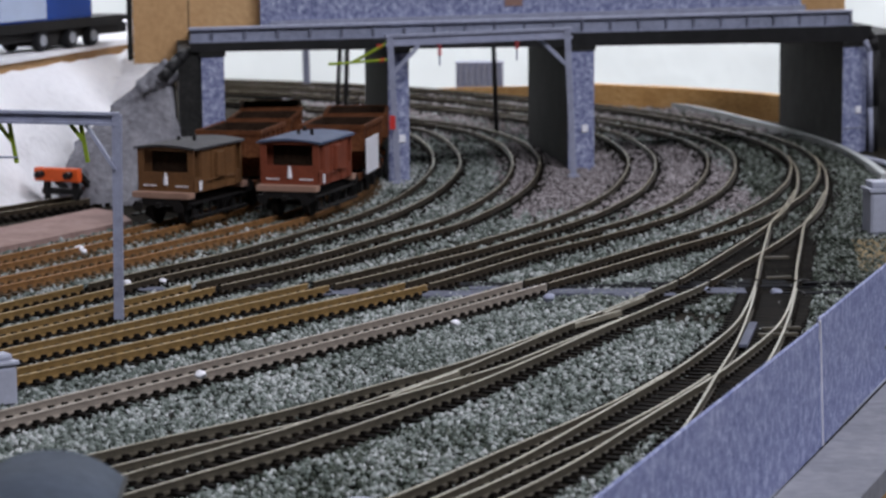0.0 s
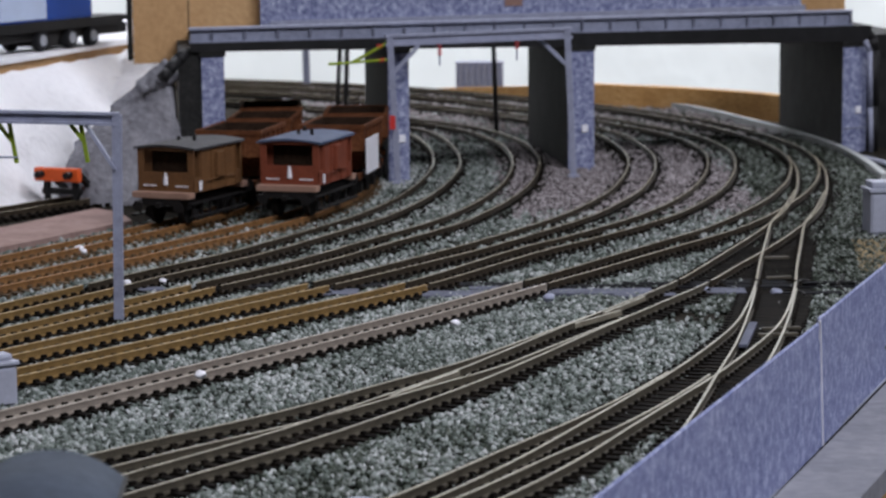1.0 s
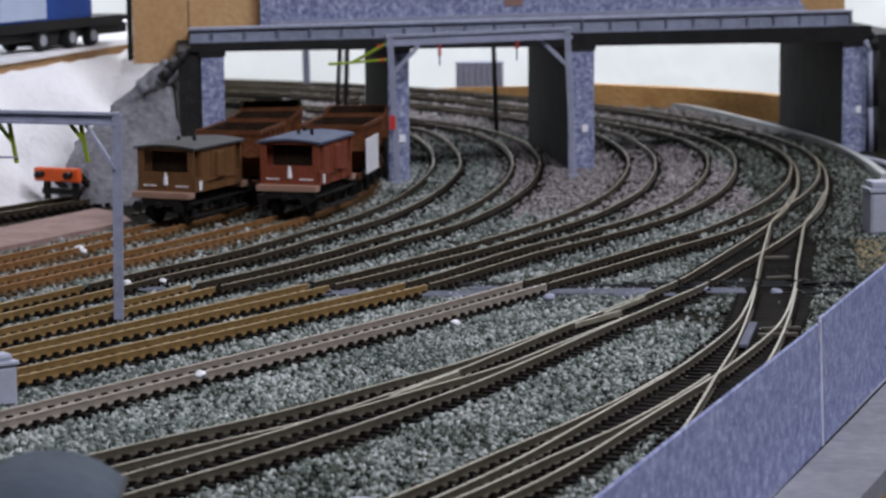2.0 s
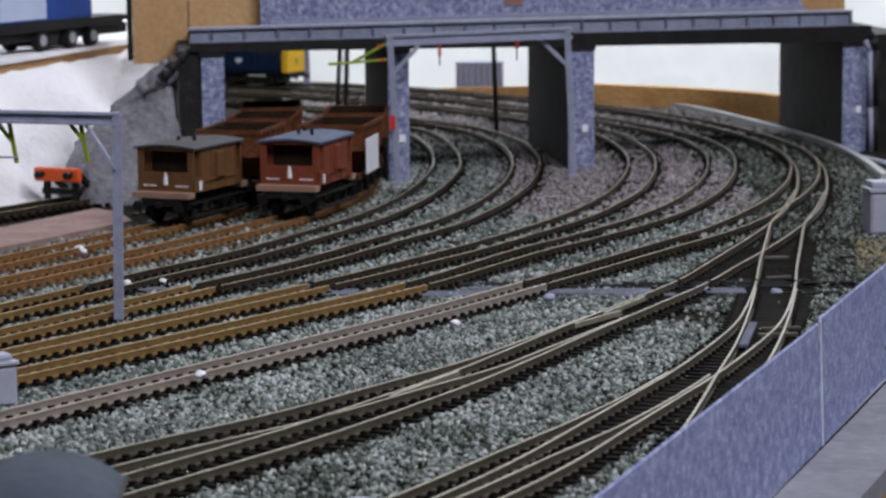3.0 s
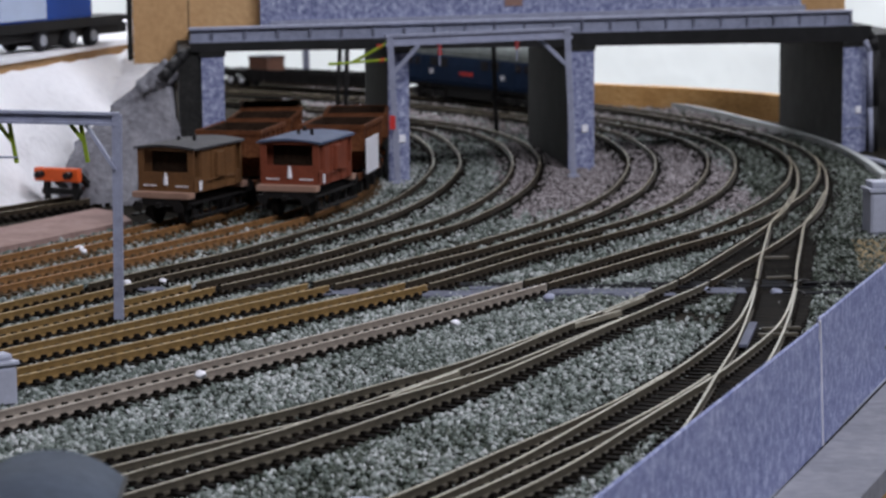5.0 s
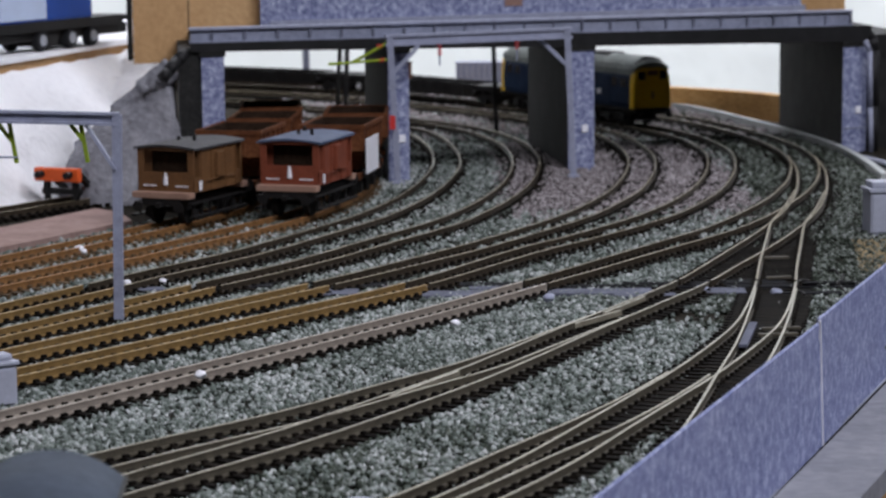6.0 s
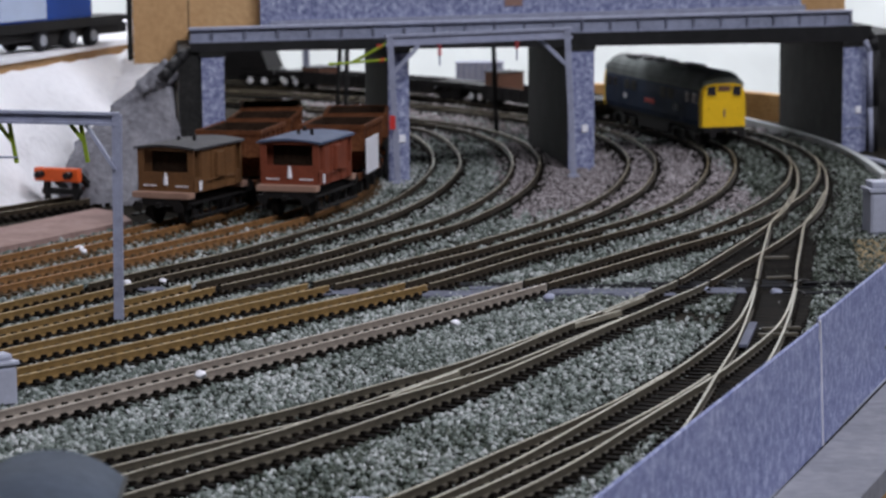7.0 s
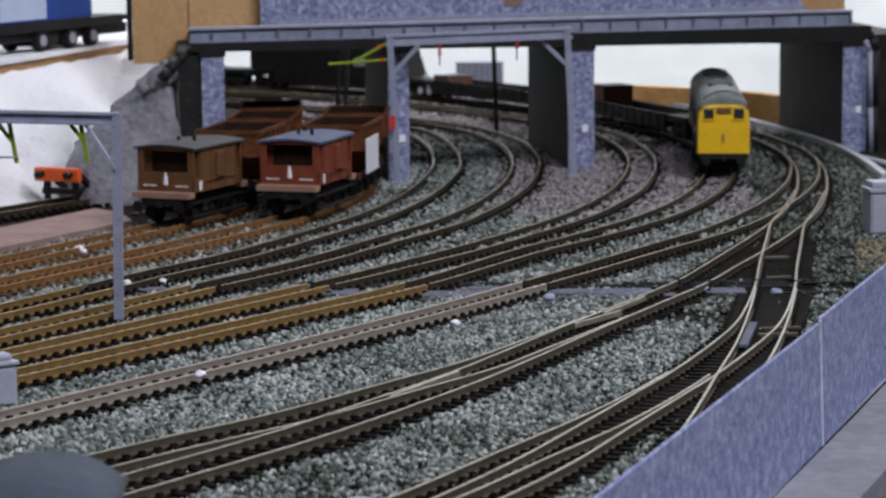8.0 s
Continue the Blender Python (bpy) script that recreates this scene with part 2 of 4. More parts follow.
board("pavement_2", [(22, 519), (140, 831), (178, 934), (200, 913), (138, 755), (118, 704), (40, 503), (20, 452)], -0.018, -0.0104, M_ROAD, "plain grey road surface beside the granite wall")


def ribbon(name, points, w, z0, z1, mat, label, category, kind="", top=None):
    """A flat strip that follows a plan line."""
    line = spline(points, 0.008)
    h = heading(line)
    bm = B()
    rings = []
    for (x, y), (dx, dy) in zip(line[:, :2], h):
        nx, ny = dy * w / 2, -dx * w / 2
        z1 = top(x) if top else z1
        rings.append([(x + nx, y + ny, z0), (x + nx, y + ny, z1), (x - nx, y - ny, z1), (x - nx, y - ny, z0)])
    loft(bm, rings)
    bmesh.ops.recalc_face_normals(bm, faces=bm.faces)
    return slab(name, bm, mat, label, category, kind)


ribbon("edge_strip", [(256, 1419), (258, 1505), (254, 1599), (239, 1690), (200, 1863), (168, 1938), (125, 2027), (70, 2087)], 0.0045, 0.0, 0.0065, M_EDGE, "whitewashed curved strip along the board edge", "trim", "structure")
ribbon("backboard", [(272, 1762), (252, 1837), (184, 1916), (122, 1954), (75, 2010), (-28, 2142), (-187, 2211), (-330, 2276)], 0.010, -0.03, 0.0195, M_PLANK, "rough orange-brown wooden upstand behind the tracks", "board", "structure", lambda x: 0.0185 * min(1, max(0.12, (x + 0.03) / 0.15)))

# ---- track ----
TRACKS = {}  # plan lines in millimetres: x, y, gauge
TRACKS["siding_left"] = [(-262, 992, 16.5), (-201, 1110, 16.5), (-161, 1187, 16.5), (-137, 1234, 16.5), (-110, 1307, 16.5), (-99, 1402, 16.5), (-105, 1505, 16.5), (-122, 1616, 16.5)]
TRACKS["siding_right"] = [(-250, 947, 16.5), (-190, 1047, 16.5), (-151, 1114, 16.5), (-118, 1174, 16.5), (-94, 1222, 16.5), (-76, 1261, 16.5), (-60, 1319, 16.5), (-50, 1381, 16.5), (-49, 1445, 16.5), (-55, 1522, 16.5), (-68, 1625, 16.5)]
TRACKS["loop_first"] = [(-240, 870, 15.9), (-156, 1014, 16.5), (-127, 1067, 16.5), (-94, 1122, 16.5), (-69, 1177, 16.5), (-44, 1237, 16.5), (-32, 1271, 16.5), (-17, 1330, 16.1), (-6, 1397, 16.3), (1, 1467, 16.5), (3, 1525, 16.5), (0, 1594, 16.5), (-9, 1667, 16.5), (-24, 1726, 16.5), (-54, 1781, 16.5), (-100, 1839, 16.5)]
TRACKS["loop_second"] = [(-235, 812, 12.5), (-148, 954, 12.5), (-110, 1018, 12.5), (-64, 1093, 13.6), (-27, 1169, 15.0), (-1, 1223, 15.9), (13, 1263, 15.1), (29, 1323, 15.1), (43, 1402, 15.7), (51, 1494, 16.5), (51, 1563, 16.5), (43, 1640, 16.5), (19, 1726, 16.5), (-25, 1799, 16.5), (-56, 1844, 16.5), (-100, 1907, 16.5), (-180, 2002, 16.5)]
TRACKS["loop_third"] = [(-225, 785, 11.0), (-143, 903, 11.0), (-70, 1007, 11.0), (-38, 1055, 11.6), (-12, 1097, 12.7), (14, 1141, 13.8), (41, 1193, 14.1), (69, 1253, 15.2), (89, 1313, 15.6), (104, 1371, 16.5), (118, 1460, 16.5), (124, 1547, 16.5), (119, 1642, 16.5), (106, 1703, 16.5), (65, 1799, 16.5), (8, 1887, 16.5), (-26, 1931, 16.5), (-103, 2022, 16.5), (-190, 2087, 16.5)]
TRACKS["running_line"] = [(-220, 747, 11.0), (-137, 858, 11.0), (-66, 956, 11.0), (-13, 1030, 11.0), (38, 1126, 13.4), (64, 1167, 14.4), (96, 1223, 15.8), (114, 1261, 16.5), (134, 1316, 16.2), (151, 1379, 16.5), (166, 1463, 16.5), (174, 1547, 16.5), (171, 1614, 16.5), (162, 1667, 16.5), (145, 1719, 16.5), (112, 1796, 16.5), (68, 1878, 16.5), (30, 1943, 16.5), (-28, 2019, 16.5), (-106, 2091, 16.5), (-187, 2144, 16.5), (-300, 2194, 16.5), (-420, 2233, 16.5), (-900, 2319, 16.5), (-1500, 2353, 16.5)]
TRACKS["outer_line"] = [(-215, 668, 11.5), (-131, 785, 11.5), (-98, 831, 11.5), (-61, 882, 11.5), (-11, 954, 11.5), (22, 1006, 11.5), (61, 1069, 12.4), (89, 1117, 13.5), (120, 1169, 14.7), (137, 1199, 15.3), (156, 1242, 15.9), (174, 1289, 15.4), (191, 1343, 16.0), (207, 1409, 16.5), (219, 1487, 16.5), (222, 1556, 16.5), (217, 1621, 16.5), (202, 1705, 16.5), (172, 1799, 16.5), (136, 1873, 16.5), (71, 1974, 16.5), (-28, 2093, 16.5), (-140, 2175, 16.5), (-300, 2250, 16.5)]
TRACKS["throat_line"] = [(-130, 622, 16.5), (-79, 692, 16.5), (-45, 740, 16.5), (-16, 788, 16.5), (12, 838, 15.4), (51, 920, 14.6), (77, 973, 13.8), (105, 1031, 13.7), (122, 1076, 14.0), (140, 1124, 15.8), (164, 1193, 16.5), (186, 1268, 16.5), (203, 1350, 16.5), (217, 1445, 16.5), (223, 1525, 16.5)]
TRACKS["throat_branch"] = [(-140, 659, 16.5), (-90, 721, 16.5), (-47, 769, 16.5), (-16, 812, 16.5), (12, 851, 16.2), (30, 884, 15.0), (50, 922, 14.3), (66, 953, 13.8)]
TRACKS["front_line"] = [(-30, 593, 16.5), (10, 665, 16.5), (30, 704, 16.5), (51, 752, 15.6), (71, 798, 15.6), (88, 838, 15.7), (111, 901, 16.1), (124, 946, 16.5), (138, 1016, 16.5), (148, 1079, 16.5), (159, 1144, 16.5), (172, 1219, 16.5), (184, 1267, 16.5), (202, 1349, 16.5)]
TRACKS["front_branch"] = [(-40, 605, 16.5), (-2, 666, 16.5), (23, 711, 16.5), (48, 755, 16.5), (70, 800, 15.3), (84, 833, 14.8)]
TRACKS["front_turnout"] = [(52, 639, 14.9), (81, 745, 14.8), (101, 831, 14.7), (115, 891, 15.1), (128, 956, 16.0), (138, 1013, 16.5)]
TRACKS["buffer_siding"] = [(-330, 1179, 16.5), (-250, 1271, 16.5), (-207, 1333, 16.5), (-190, 1357, 16.5)]
STYLE = {"siding_left": "rust", "siding_right": "rust", "loop_first": "brown", "loop_second": "brown", "loop_third": "brown", "running_line": "brown", "outer_line": "grey",
         "throat_line": "olive", "throat_branch": "olive", "front_line": "olive", "front_branch": "olive", "front_turnout": "olive", "buffer_siding": "dark"}
LINES = {k: spline(v) for k, v in TRACKS.items()}
RAILTOP = 0.006


def rail(line, side, style, parent):
    """One rail: foot, web and worn head swept along its line."""
    h = heading(line)
    prof = [(-1.0, 2.6), (1.0, 2.6), (0.95, 3.2), (0.40, 3.5), (0.36, 5.0), (0.52, 5.2), (0.50, 5.85), (0.34, 6.0), (-0.34, 6.0), (-0.50, 5.85), (-0.52, 5.2), (-0.36, 5.0), (-0.40, 3.5), (-0.95, 3.2)]
    rings = []
    for (x, y, g), (dx, dy) in zip(line, h):
        o = side * g * mm / 2
        rings.append([(x + dy * (o + u * mm), y - dx * (o + u * mm), v * mm) for u, v in prof])
    bm = B()
    loft(bm, rings)
    bmesh.ops.recalc_face_normals(bm, faces=bm.faces)
    for f in bm.faces:
        if f.normal.z > 0.5 and f.calc_center_median().z > 0.0055:
            f.material_index = 1
    return part("rail", bm, [RAIL[style], HEAD[style]], parent)


def sleeper_mesh(name, mat, gauge):
    bm = B()
    box(bm, -(gauge / 2 + 7) * mm, (gauge / 2 + 7) * mm, -1.5 * mm, 1.5 * mm, 0.8 * mm, 3.0 * mm)
    for s in (-1, 1):
        for o in (-1.7, 1.7):
            x = (s * gauge / 2 + o) * mm
            box(bm, x - 0.7 * mm, x + 0.7 * mm, -1.0 * mm, 1.0 * mm, 3.0 * mm, 3.9 * mm)
    return mesh_of(name, bm, mat)


SLEEPERS = {}


def track(key):
    line = LINES[key]
    for near in (True, False):
        keep = (line[:, 1] < JOINT - 0.0008) if near else (line[:, 1] > JOINT + 0.0008)
        if keep.sum() < 6:
            continue
        run = line[keep]
        style = STYLE[key]
        if not near and style in ("brown", "grey", "olive"):
            style = "dark"
        words = {"rust": "rusty orange", "brown": "brown painted", "grey": "weathered grey", "olive": "olive weathered", "dark": "dark brown"}[style]
        t = thing("railway_track", Matrix(), words + " model railway track laid in ballast", "track", "tracks")
        t.location.z = {"throat_branch": -0.0003, "front_branch": -0.0003, "front_turnout": -0.0003, "front_line": -0.00015}.get(key, 0)
        for side in (-1, 1):
            rail(run, side, style, t)
        h = heading(run)
        every = 3
        for i in range(1, len(run), every):
            brown = style == "rust"
            g = round(run[i, 2])
            k = (brown, g)
            if k not in SLEEPERS:
                SLEEPERS[k] = sleeper_mesh("sleeper", M_SLEEPER_BROWN if brown else M_SLEEPER, g)
            ob = new("sleeper", SLEEPERS[k])
            ob.parent = t
            ob.matrix_basis = pose(run[i, 0], run[i, 1], 0, 0, 0, math.degrees(math.atan2(h[i, 1], h[i, 0])) - 90)


for key in TRACKS:
    track(key)


def turnout_bits():
    """Point blades, check rails and frog wings of the turnouts in front."""
    t = thing("turnout", Matrix(), "metal check rails and switch blades of turnouts", "turnout")
    for a, b in (((-18, 797), (5, 839)), ((63, 956), (82, 995)), ((50, 932), (70, 961))):
        bm = B()
        bar(bm, (a[0] * mm, a[1] * mm, 0.0048), (b[0] * mm, b[1] * mm, 0.0048), 0.0011, 0.0022, 0.0002)
        part("check_rail", bm, HEAD["olive"], t)
    bm = B()
    bar(bm, (118.5 * mm, 932 * mm, 0.0051), (109 * mm, 886 * mm, 0.0049), 0.0032, 0.0014, 0.0003)
    part("frog_plate", bm, M_PLATE, t)
    for xa, xb, y in ((143, 157, 1108), (139, 150, 1050), (121, 136, 925), (118, 133, 912)):
        bm = B()
        bar(bm, (xa * mm, y * mm, 0.0042), (xb * mm, (y + 2) * mm, 0.0042), 0.0022, 0.0012, 0.0003)
        part("tie_bar", bm, RAIL["olive"], t, "weathered metal tie bar")


turnout_bits()

# plates and clutter where the boards meet
for x, w, y, d, mat in ((-129, 20, 1043, 8, M_PLATE), (-112, 26, 1025, 11, M_PLATE), (-84, 22, 1050, 11, M_PLATE_DARK), (-48, 24, 1031, 14, M_PLATE), (-34, 20, 1049, 10, M_PLATE_DARK), (-14, 24, 1038, 11, M_PLATE), (4, 26, 1023, 14, M_PLATE),
                     (24, 34, 1047, 10, M_PLATE_DARK), (26, 30, 1037, 8, M_PLATE), (66, 44, 1026, 13, M_PLATE), (60, 40, 1040, 6, M_PLATE_DARK), (92, 30, 1038, 8, M_PLATE_DARK), (118, 18, 1025, 13, M_PLATE), (150, 60, 1037, 8, M_PLATE_DARK), (152, 28, 1018, 6, M_PLATE_DARK), (96, 40, 1043, 12, M_PLATE_DARK), (130, 34, 1048, 11, M_PLATE_DARK), (170, 40, 1040, 14, M_PLATE_DARK), (200, 26, 1030, 12, M_PLATE_DARK), (84, 26, 1016, 8, M_PLATE)):
    bm = box(B(), -w / 2 * mm, w / 2 * mm, -d / 2 * mm, d / 2 * mm, 0, 0.0014, 0.0004)
    ob = slab("joint_plate", bm, mat, ("dark" if mat is M_PLATE_DARK else "grey") + " flat plate at the baseboard joint", "plate")
    ob["group"] = "joint plates"
    ob.matrix_basis = pose(x * mm, y * mm, 0.0018, 0, 0, random.uniform(-4, 4))


def chippings():
    """Loose stones of the ballast, several ten thousand, one mesh for each kind of stone."""
    rng = np.random.default_rng(5)
    pts = []
    for y0, y1, gap in ((0.50, 0.78, 1.4), (0.78, 1.11, 1.65), (1.11, 1.52, 2.2), (1.52, 2.25, 3.4)):
        n = int((y1 - y0) * 0.85 / (gap * mm) ** 2)
        p = np.stack([rng.uniform(-0.43, 0.42, n), rng.uniform(y0, y1, n)], 1)
        pts.append(p[np.abs(p[:, 0]) < 0.19 * p[:, 1] + 0.02])
    p = np.concatenate(pts)
    keep = np.abs(p[:, 1] - JOINT) > 0.0015
    # outside the rear edge, the wall, the path and the hillside
    ex, ey = np.array([300, 262, 240, 200, 168, 125, 70, -40, -420]) * mm, np.array([1419, 1539, 1685, 1856, 1933, 2019, 2079, 2135, 2293]) * mm
    keep &= p[:, 1] < np.interp(p[:, 0], ex[::-1], ey[::-1])
    keep &= p[:, 0] < np.interp(p[:, 1], [0.545, 0.785, 0.887, 0.939, 1.031, 1.035, 1.419, 1.590], [0.028, 0.117, 0.156, 0.20, 0.235, 0.295, 0.295, 0.262])
    keep &= ~((p[:, 0] < -0.13) & (p[:, 1] > 0.973) & (p[:, 0] * 0.735 - (p[:, 1] - 1.170) * 0.395 < -0.209 * 0.735 + 0.004))
    p = p[keep]
    ok = np.ones(len(p), bool)
    low = np.zeros(len(p))
    for i in range(0, len(p), 4000):
        q = p[i:i + 4000]
        for l0 in LINES.values():
            l, h = l0[::2], heading(l0)[::2]
            d2 = (q[:, None, 0] - l[None, :, 0]) ** 2 + (q[:, None, 1] - l[None, :, 1]) ** 2
            k = d2.argmin(1)
            near = d2[np.arange(len(q)), k] < 0.02 ** 2
            lat = np.abs((q[:, 0] - l[k, 0]) * h[k, 1] - (q[:, 1] - l[k, 1]) * h[k, 0])
            half = l[k, 2] * mm / 2
            wide = np.where(q[:, 1] < JOINT, 0.0052, 0.0034)
            ok[i:i + 4000] &= ~(near & (lat > half - 0.0019) & (lat < half + wide))
            low[i:i + 4000] = np.maximum(low[i:i + 4000], np.where(near & (lat < half), 1.0, np.where(near & (lat < half + 0.007), 0.5, 0)))
    oily = (p[:, 1] > 0.905) & (p[:, 1] < 1.179) & (p[:, 0] > 0.085) & (p[:, 0] < 0.20) & (low > 0)
    pit = ((p[:, 0] - 0.097) / 0.022) ** 2 + ((p[:, 1] - 0.966) / 0.014) ** 2 < 1
    ok &= ~pit | (rng.random(len(p)) > 0.9)
    ok &= rng.random(len(p)) > np.where(oily, 0.88, np.where(low > 0.9, np.interp(p[:, 1], [1.0, 1.05, 1.25, 1.5], [0.65, 0.45, 0.25, 0.1]), low * 0.45))
    p, low = p[ok], low[ok]
    n = len(p)
    r = (0.72 + 0.62 * rng.random(n) ** 1.5 + 0.3 * (p[:, 1] > 1.42)) * mm
    z = (1.6 + np.where(p[:, 1] > 1.15, 0.8, -0.7) * low) * mm + rng.random(n) * 0.9 * mm
    pink = (p[:, 1] > 1.247 + 0.07 * rng.random(n)) & (p[:, 0] > 0.028 + 0.012 * rng.random(n)) & (p[:, 0] < 0.165 + 0.01 * rng.random(n)) & (p[:, 1] < 1.642)
    pink |= (p[:, 1] > 1.642 + 0.09 * rng.random(n)) & (rng.random(n) > 0.25)
    # Junction stones are dirty; near the end pier their dark colour paints shade.
    dirty_shaded = (p[:, 1] > 1.050) & (p[:, 0] > np.interp(p[:, 1], [1.050, 1.179, 1.350, 1.522, 1.676, 1.847], [0.115, 0.142, 0.162, 0.176, 0.160, 0.105]) + 0.01 * rng.random(n))
    dirty_shaded |= (p[:, 1] < 0.767) & (p[:, 0] > -0.06) & (rng.random(n) > 0.55)
    dirty_shaded |= (p[:, 1] > 0.939) & (p[:, 1] < 1.050) & (p[:, 0] > 0.10) & (rng.random(n) > 0.3)
    unit = np.array([(1, 0, 0), (-1, 0, 0), (0, 1, 0), (0, -1, 0), (0, 0, 1), (0, 0, -1)], float)
    tri = np.array([(0, 2, 4), (2, 1, 4), (1, 3, 4), (3, 0, 4), (2, 0, 5), (1, 2, 5), (3, 1, 5), (0, 3, 5)])
    for name, sel, mat, label in (("dirty_chippings", dirty_shaded & ~pink, M_BALLAST_DARK, "dirty green-grey ballast chippings round the junction, darkened for shade too"), ("ballast_chippings", ~pink & ~dirty_shaded, M_BALLAST, "loose green-grey granite ballast chippings between the tracks"), ("pink_chippings", pink, M_BALLAST_PINK, "loose pinkish grey ballast chippings between the tracks")):
        c = np.stack([p[sel, 0], p[sel, 1], z[sel]], 1)
        k = len(c)
        a = rng.uniform(0, 2 * np.pi, (k, 3))
        verts = np.repeat(unit[None], k, 0) * (r[sel, None, None] * rng.uniform(0.45, 1.6, (k, 6, 1)))
        for ax in range(3):
            ca, sa = np.cos(a[:, ax])[:, None], np.sin(a[:, ax])[:, None]
            i, j = (ax + 1) % 3, (ax + 2) % 3
            vi, vj = verts[:, :, i].copy(), verts[:, :, j].copy()
            verts[:, :, i], verts[:, :, j] = ca * vi - sa * vj, sa * vi + ca * vj
        verts = (verts + c[:, None]).reshape(-1, 3)
        faces = (tri[None] + (np.arange(k) * 6)[:, None, None]).reshape(-1, 3)
        me = bpy.data.meshes.new(name)
        me.vertices.add(len(verts))
        me.vertices.foreach_set("co", verts.ravel())
        me.loops.add(faces.size)
        me.loops.foreach_set("vertex_index", faces.ravel().astype(np.int32))
        me.polygons.add(len(faces))
        me.polygons.foreach_set("loop_start", np.arange(0, faces.size, 3, dtype=np.int32))
        me.update(calc_edges=True)
        me.validate()
        me.materials.append(mat)
        tagged(new(name, me), label, "ballast", kind="stuff")


chippings()

# ---- bridge ----
B0, BD, BA = Vector((-0.021, 1.4412, 0)), Vector((0.956, 0.5057, 0)), Vector((-0.19, 1.6801, 0))


def on_bridge(s, d, z):
    """Along the front, back into the depth (both in millimetres), height in metres."""
    return B0 + BD * (s * mm) + BA * (d * mm) + Vector((0, 0, z))


def skew(bm, s0, s1, d0, d1, low, high, low1=None, high1=None):
    """A block of the skew bridge; its heights may differ at the far end."""
    low1, high1 = low if low1 is None else low1, high if high1 is None else high1
    loft(bm, [[on_bridge(s, d0, a), on_bridge(s, d0, b), on_bridge(s, d1, b), on_bridge(s, d1, a)] for s, a, b in ((s0, low, high), (s1, low1, high1))])
    bmesh.ops.recalc_face_normals(bm, faces=bm.faces)
    return bm


def soffit(s):
    return 0.0797 - 0.0000255 * s


def deck_top(s):
    return 0.0862 - 0.000012 * s


def rail_top(s):
    return 0.0938 - 0.000008 * s


def bridge():
    t = thing("bridge", Matrix(), "grey and black model road bridge on granite-faced piers", "bridge")
    bm = B()
    skew(bm, -124, 312, -1.5, 104, soffit(-124), deck_top(-124), soffit(312), deck_top(312))
    part("girder", bm, M_GIRDER, t, "black bridge girder")
    bm = B()
    skew(bm, -124, 297, 0, 2.2, deck_top(-120), rail_top(-120), deck_top(297), rail_top(297))
    par = part("parapet", bm, M_PARAPET, t, "grey panelled parapet")
    bm = B()
    skew(bm, -125, 298, -1.4, 3.2, rail_top(-121), rail_top(-121) + 0.0014, rail_top(298), rail_top(298) + 0.0014)
    part("coping", bm, M_STEEL, par)
    bm = B()
    skew(bm, -125, 298, -1.2, 0, deck_top(-121), deck_top(-121) + 0.0012, deck_top(298), deck_top(298) + 0.0012)
    part("plinth", bm, M_PARAPET, par)
    s = -112.0
    while s < 298:
        bm = B()
        skew(bm, s - 0.6, s + 0.6, -1.1, 0, deck_top(s) + 0.0012, rail_top(s))
        part("rib", bm, M_PARAPET_RIB, par)
        s += 18.6
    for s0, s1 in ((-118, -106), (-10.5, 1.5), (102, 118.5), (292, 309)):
        # The body's dark colour stands for shaded sides; the left one is widened.
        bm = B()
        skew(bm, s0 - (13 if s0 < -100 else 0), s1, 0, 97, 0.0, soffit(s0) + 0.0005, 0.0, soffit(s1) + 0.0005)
        p = part("pier", bm, M_DARK, t, "pier with granite-patterned face, its sides dark grey for shade")
        bm = B()
        skew(bm, s0 - 0.3, s1 + 0.3, -0.9, 0, 0.0, soffit(s0), 0.0, soffit(s1))
        part("pier_face", bm, M_GRANITE, p, "blue-grey granite-patterned paper")
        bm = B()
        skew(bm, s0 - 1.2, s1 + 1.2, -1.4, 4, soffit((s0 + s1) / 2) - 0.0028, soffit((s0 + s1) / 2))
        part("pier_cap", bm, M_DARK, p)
    # Dark block added to close the bright gap past the end pier.
    bm = B()
    skew(bm, 311, 350, 6, 96, 0.0, soffit(305) + 0.004, 0.0, soffit(350) + 0.004)
    part("abutment", bm, M_DARK, t, "dark block filling the bridge end")
    for s, z in ((-2.5, 0.0275), (112.5, 0.027), (303, 0.0285)):
        bm = B()
        skew(bm, s - 1.9, s + 1.9, -1.6, -0.8, z - 0.0022, z + 0.0022)
        part("label_plate", bm, M_WHITE, t, "small white plate")
    bm = B()
    skew(bm, 292, 308.5, -1.3, -0.85, 0.0165, 0.0172)
    part("stripe", bm, M_STEEL, t)
    return t


bridge()


def tube(bm, points, r, seg=10):
    for a, b in zip(points[:-1], points[1:]):
        drum(bm, a, b, r, seg)
    for p in points[1:-1]:
        bmesh.ops.create_icosphere(bm, subdivisions=2, radius=r, matrix=Matrix.Translation(p))
    return bm


def wing(name, pts, r, mat, label):
    bm = tube(B(), [on_bridge(s, d, z) for s, d, z in pts], r)
    return slab(name, bm, mat, label, "wing wall", smooth=True)


wing("wing_wall", [(-120, 3, 0.0822), (-127, 2, 0.0815), (-132, 0, 0.0780), (-137, -2, 0.0725), (-140, -3, 0.0690)], 0.0034, M_GIRDER, "black curved wing beam at the bridge end")
wing("wing_wall", [(300, 2, 0.080), (308, 1, 0.0785), (313, 0, 0.074), (315, 0, 0.066), (315, 0, 0.03), (315, 0, 0.0)], 0.0036, M_GIRDER, "black curved wing beam at the bridge end")
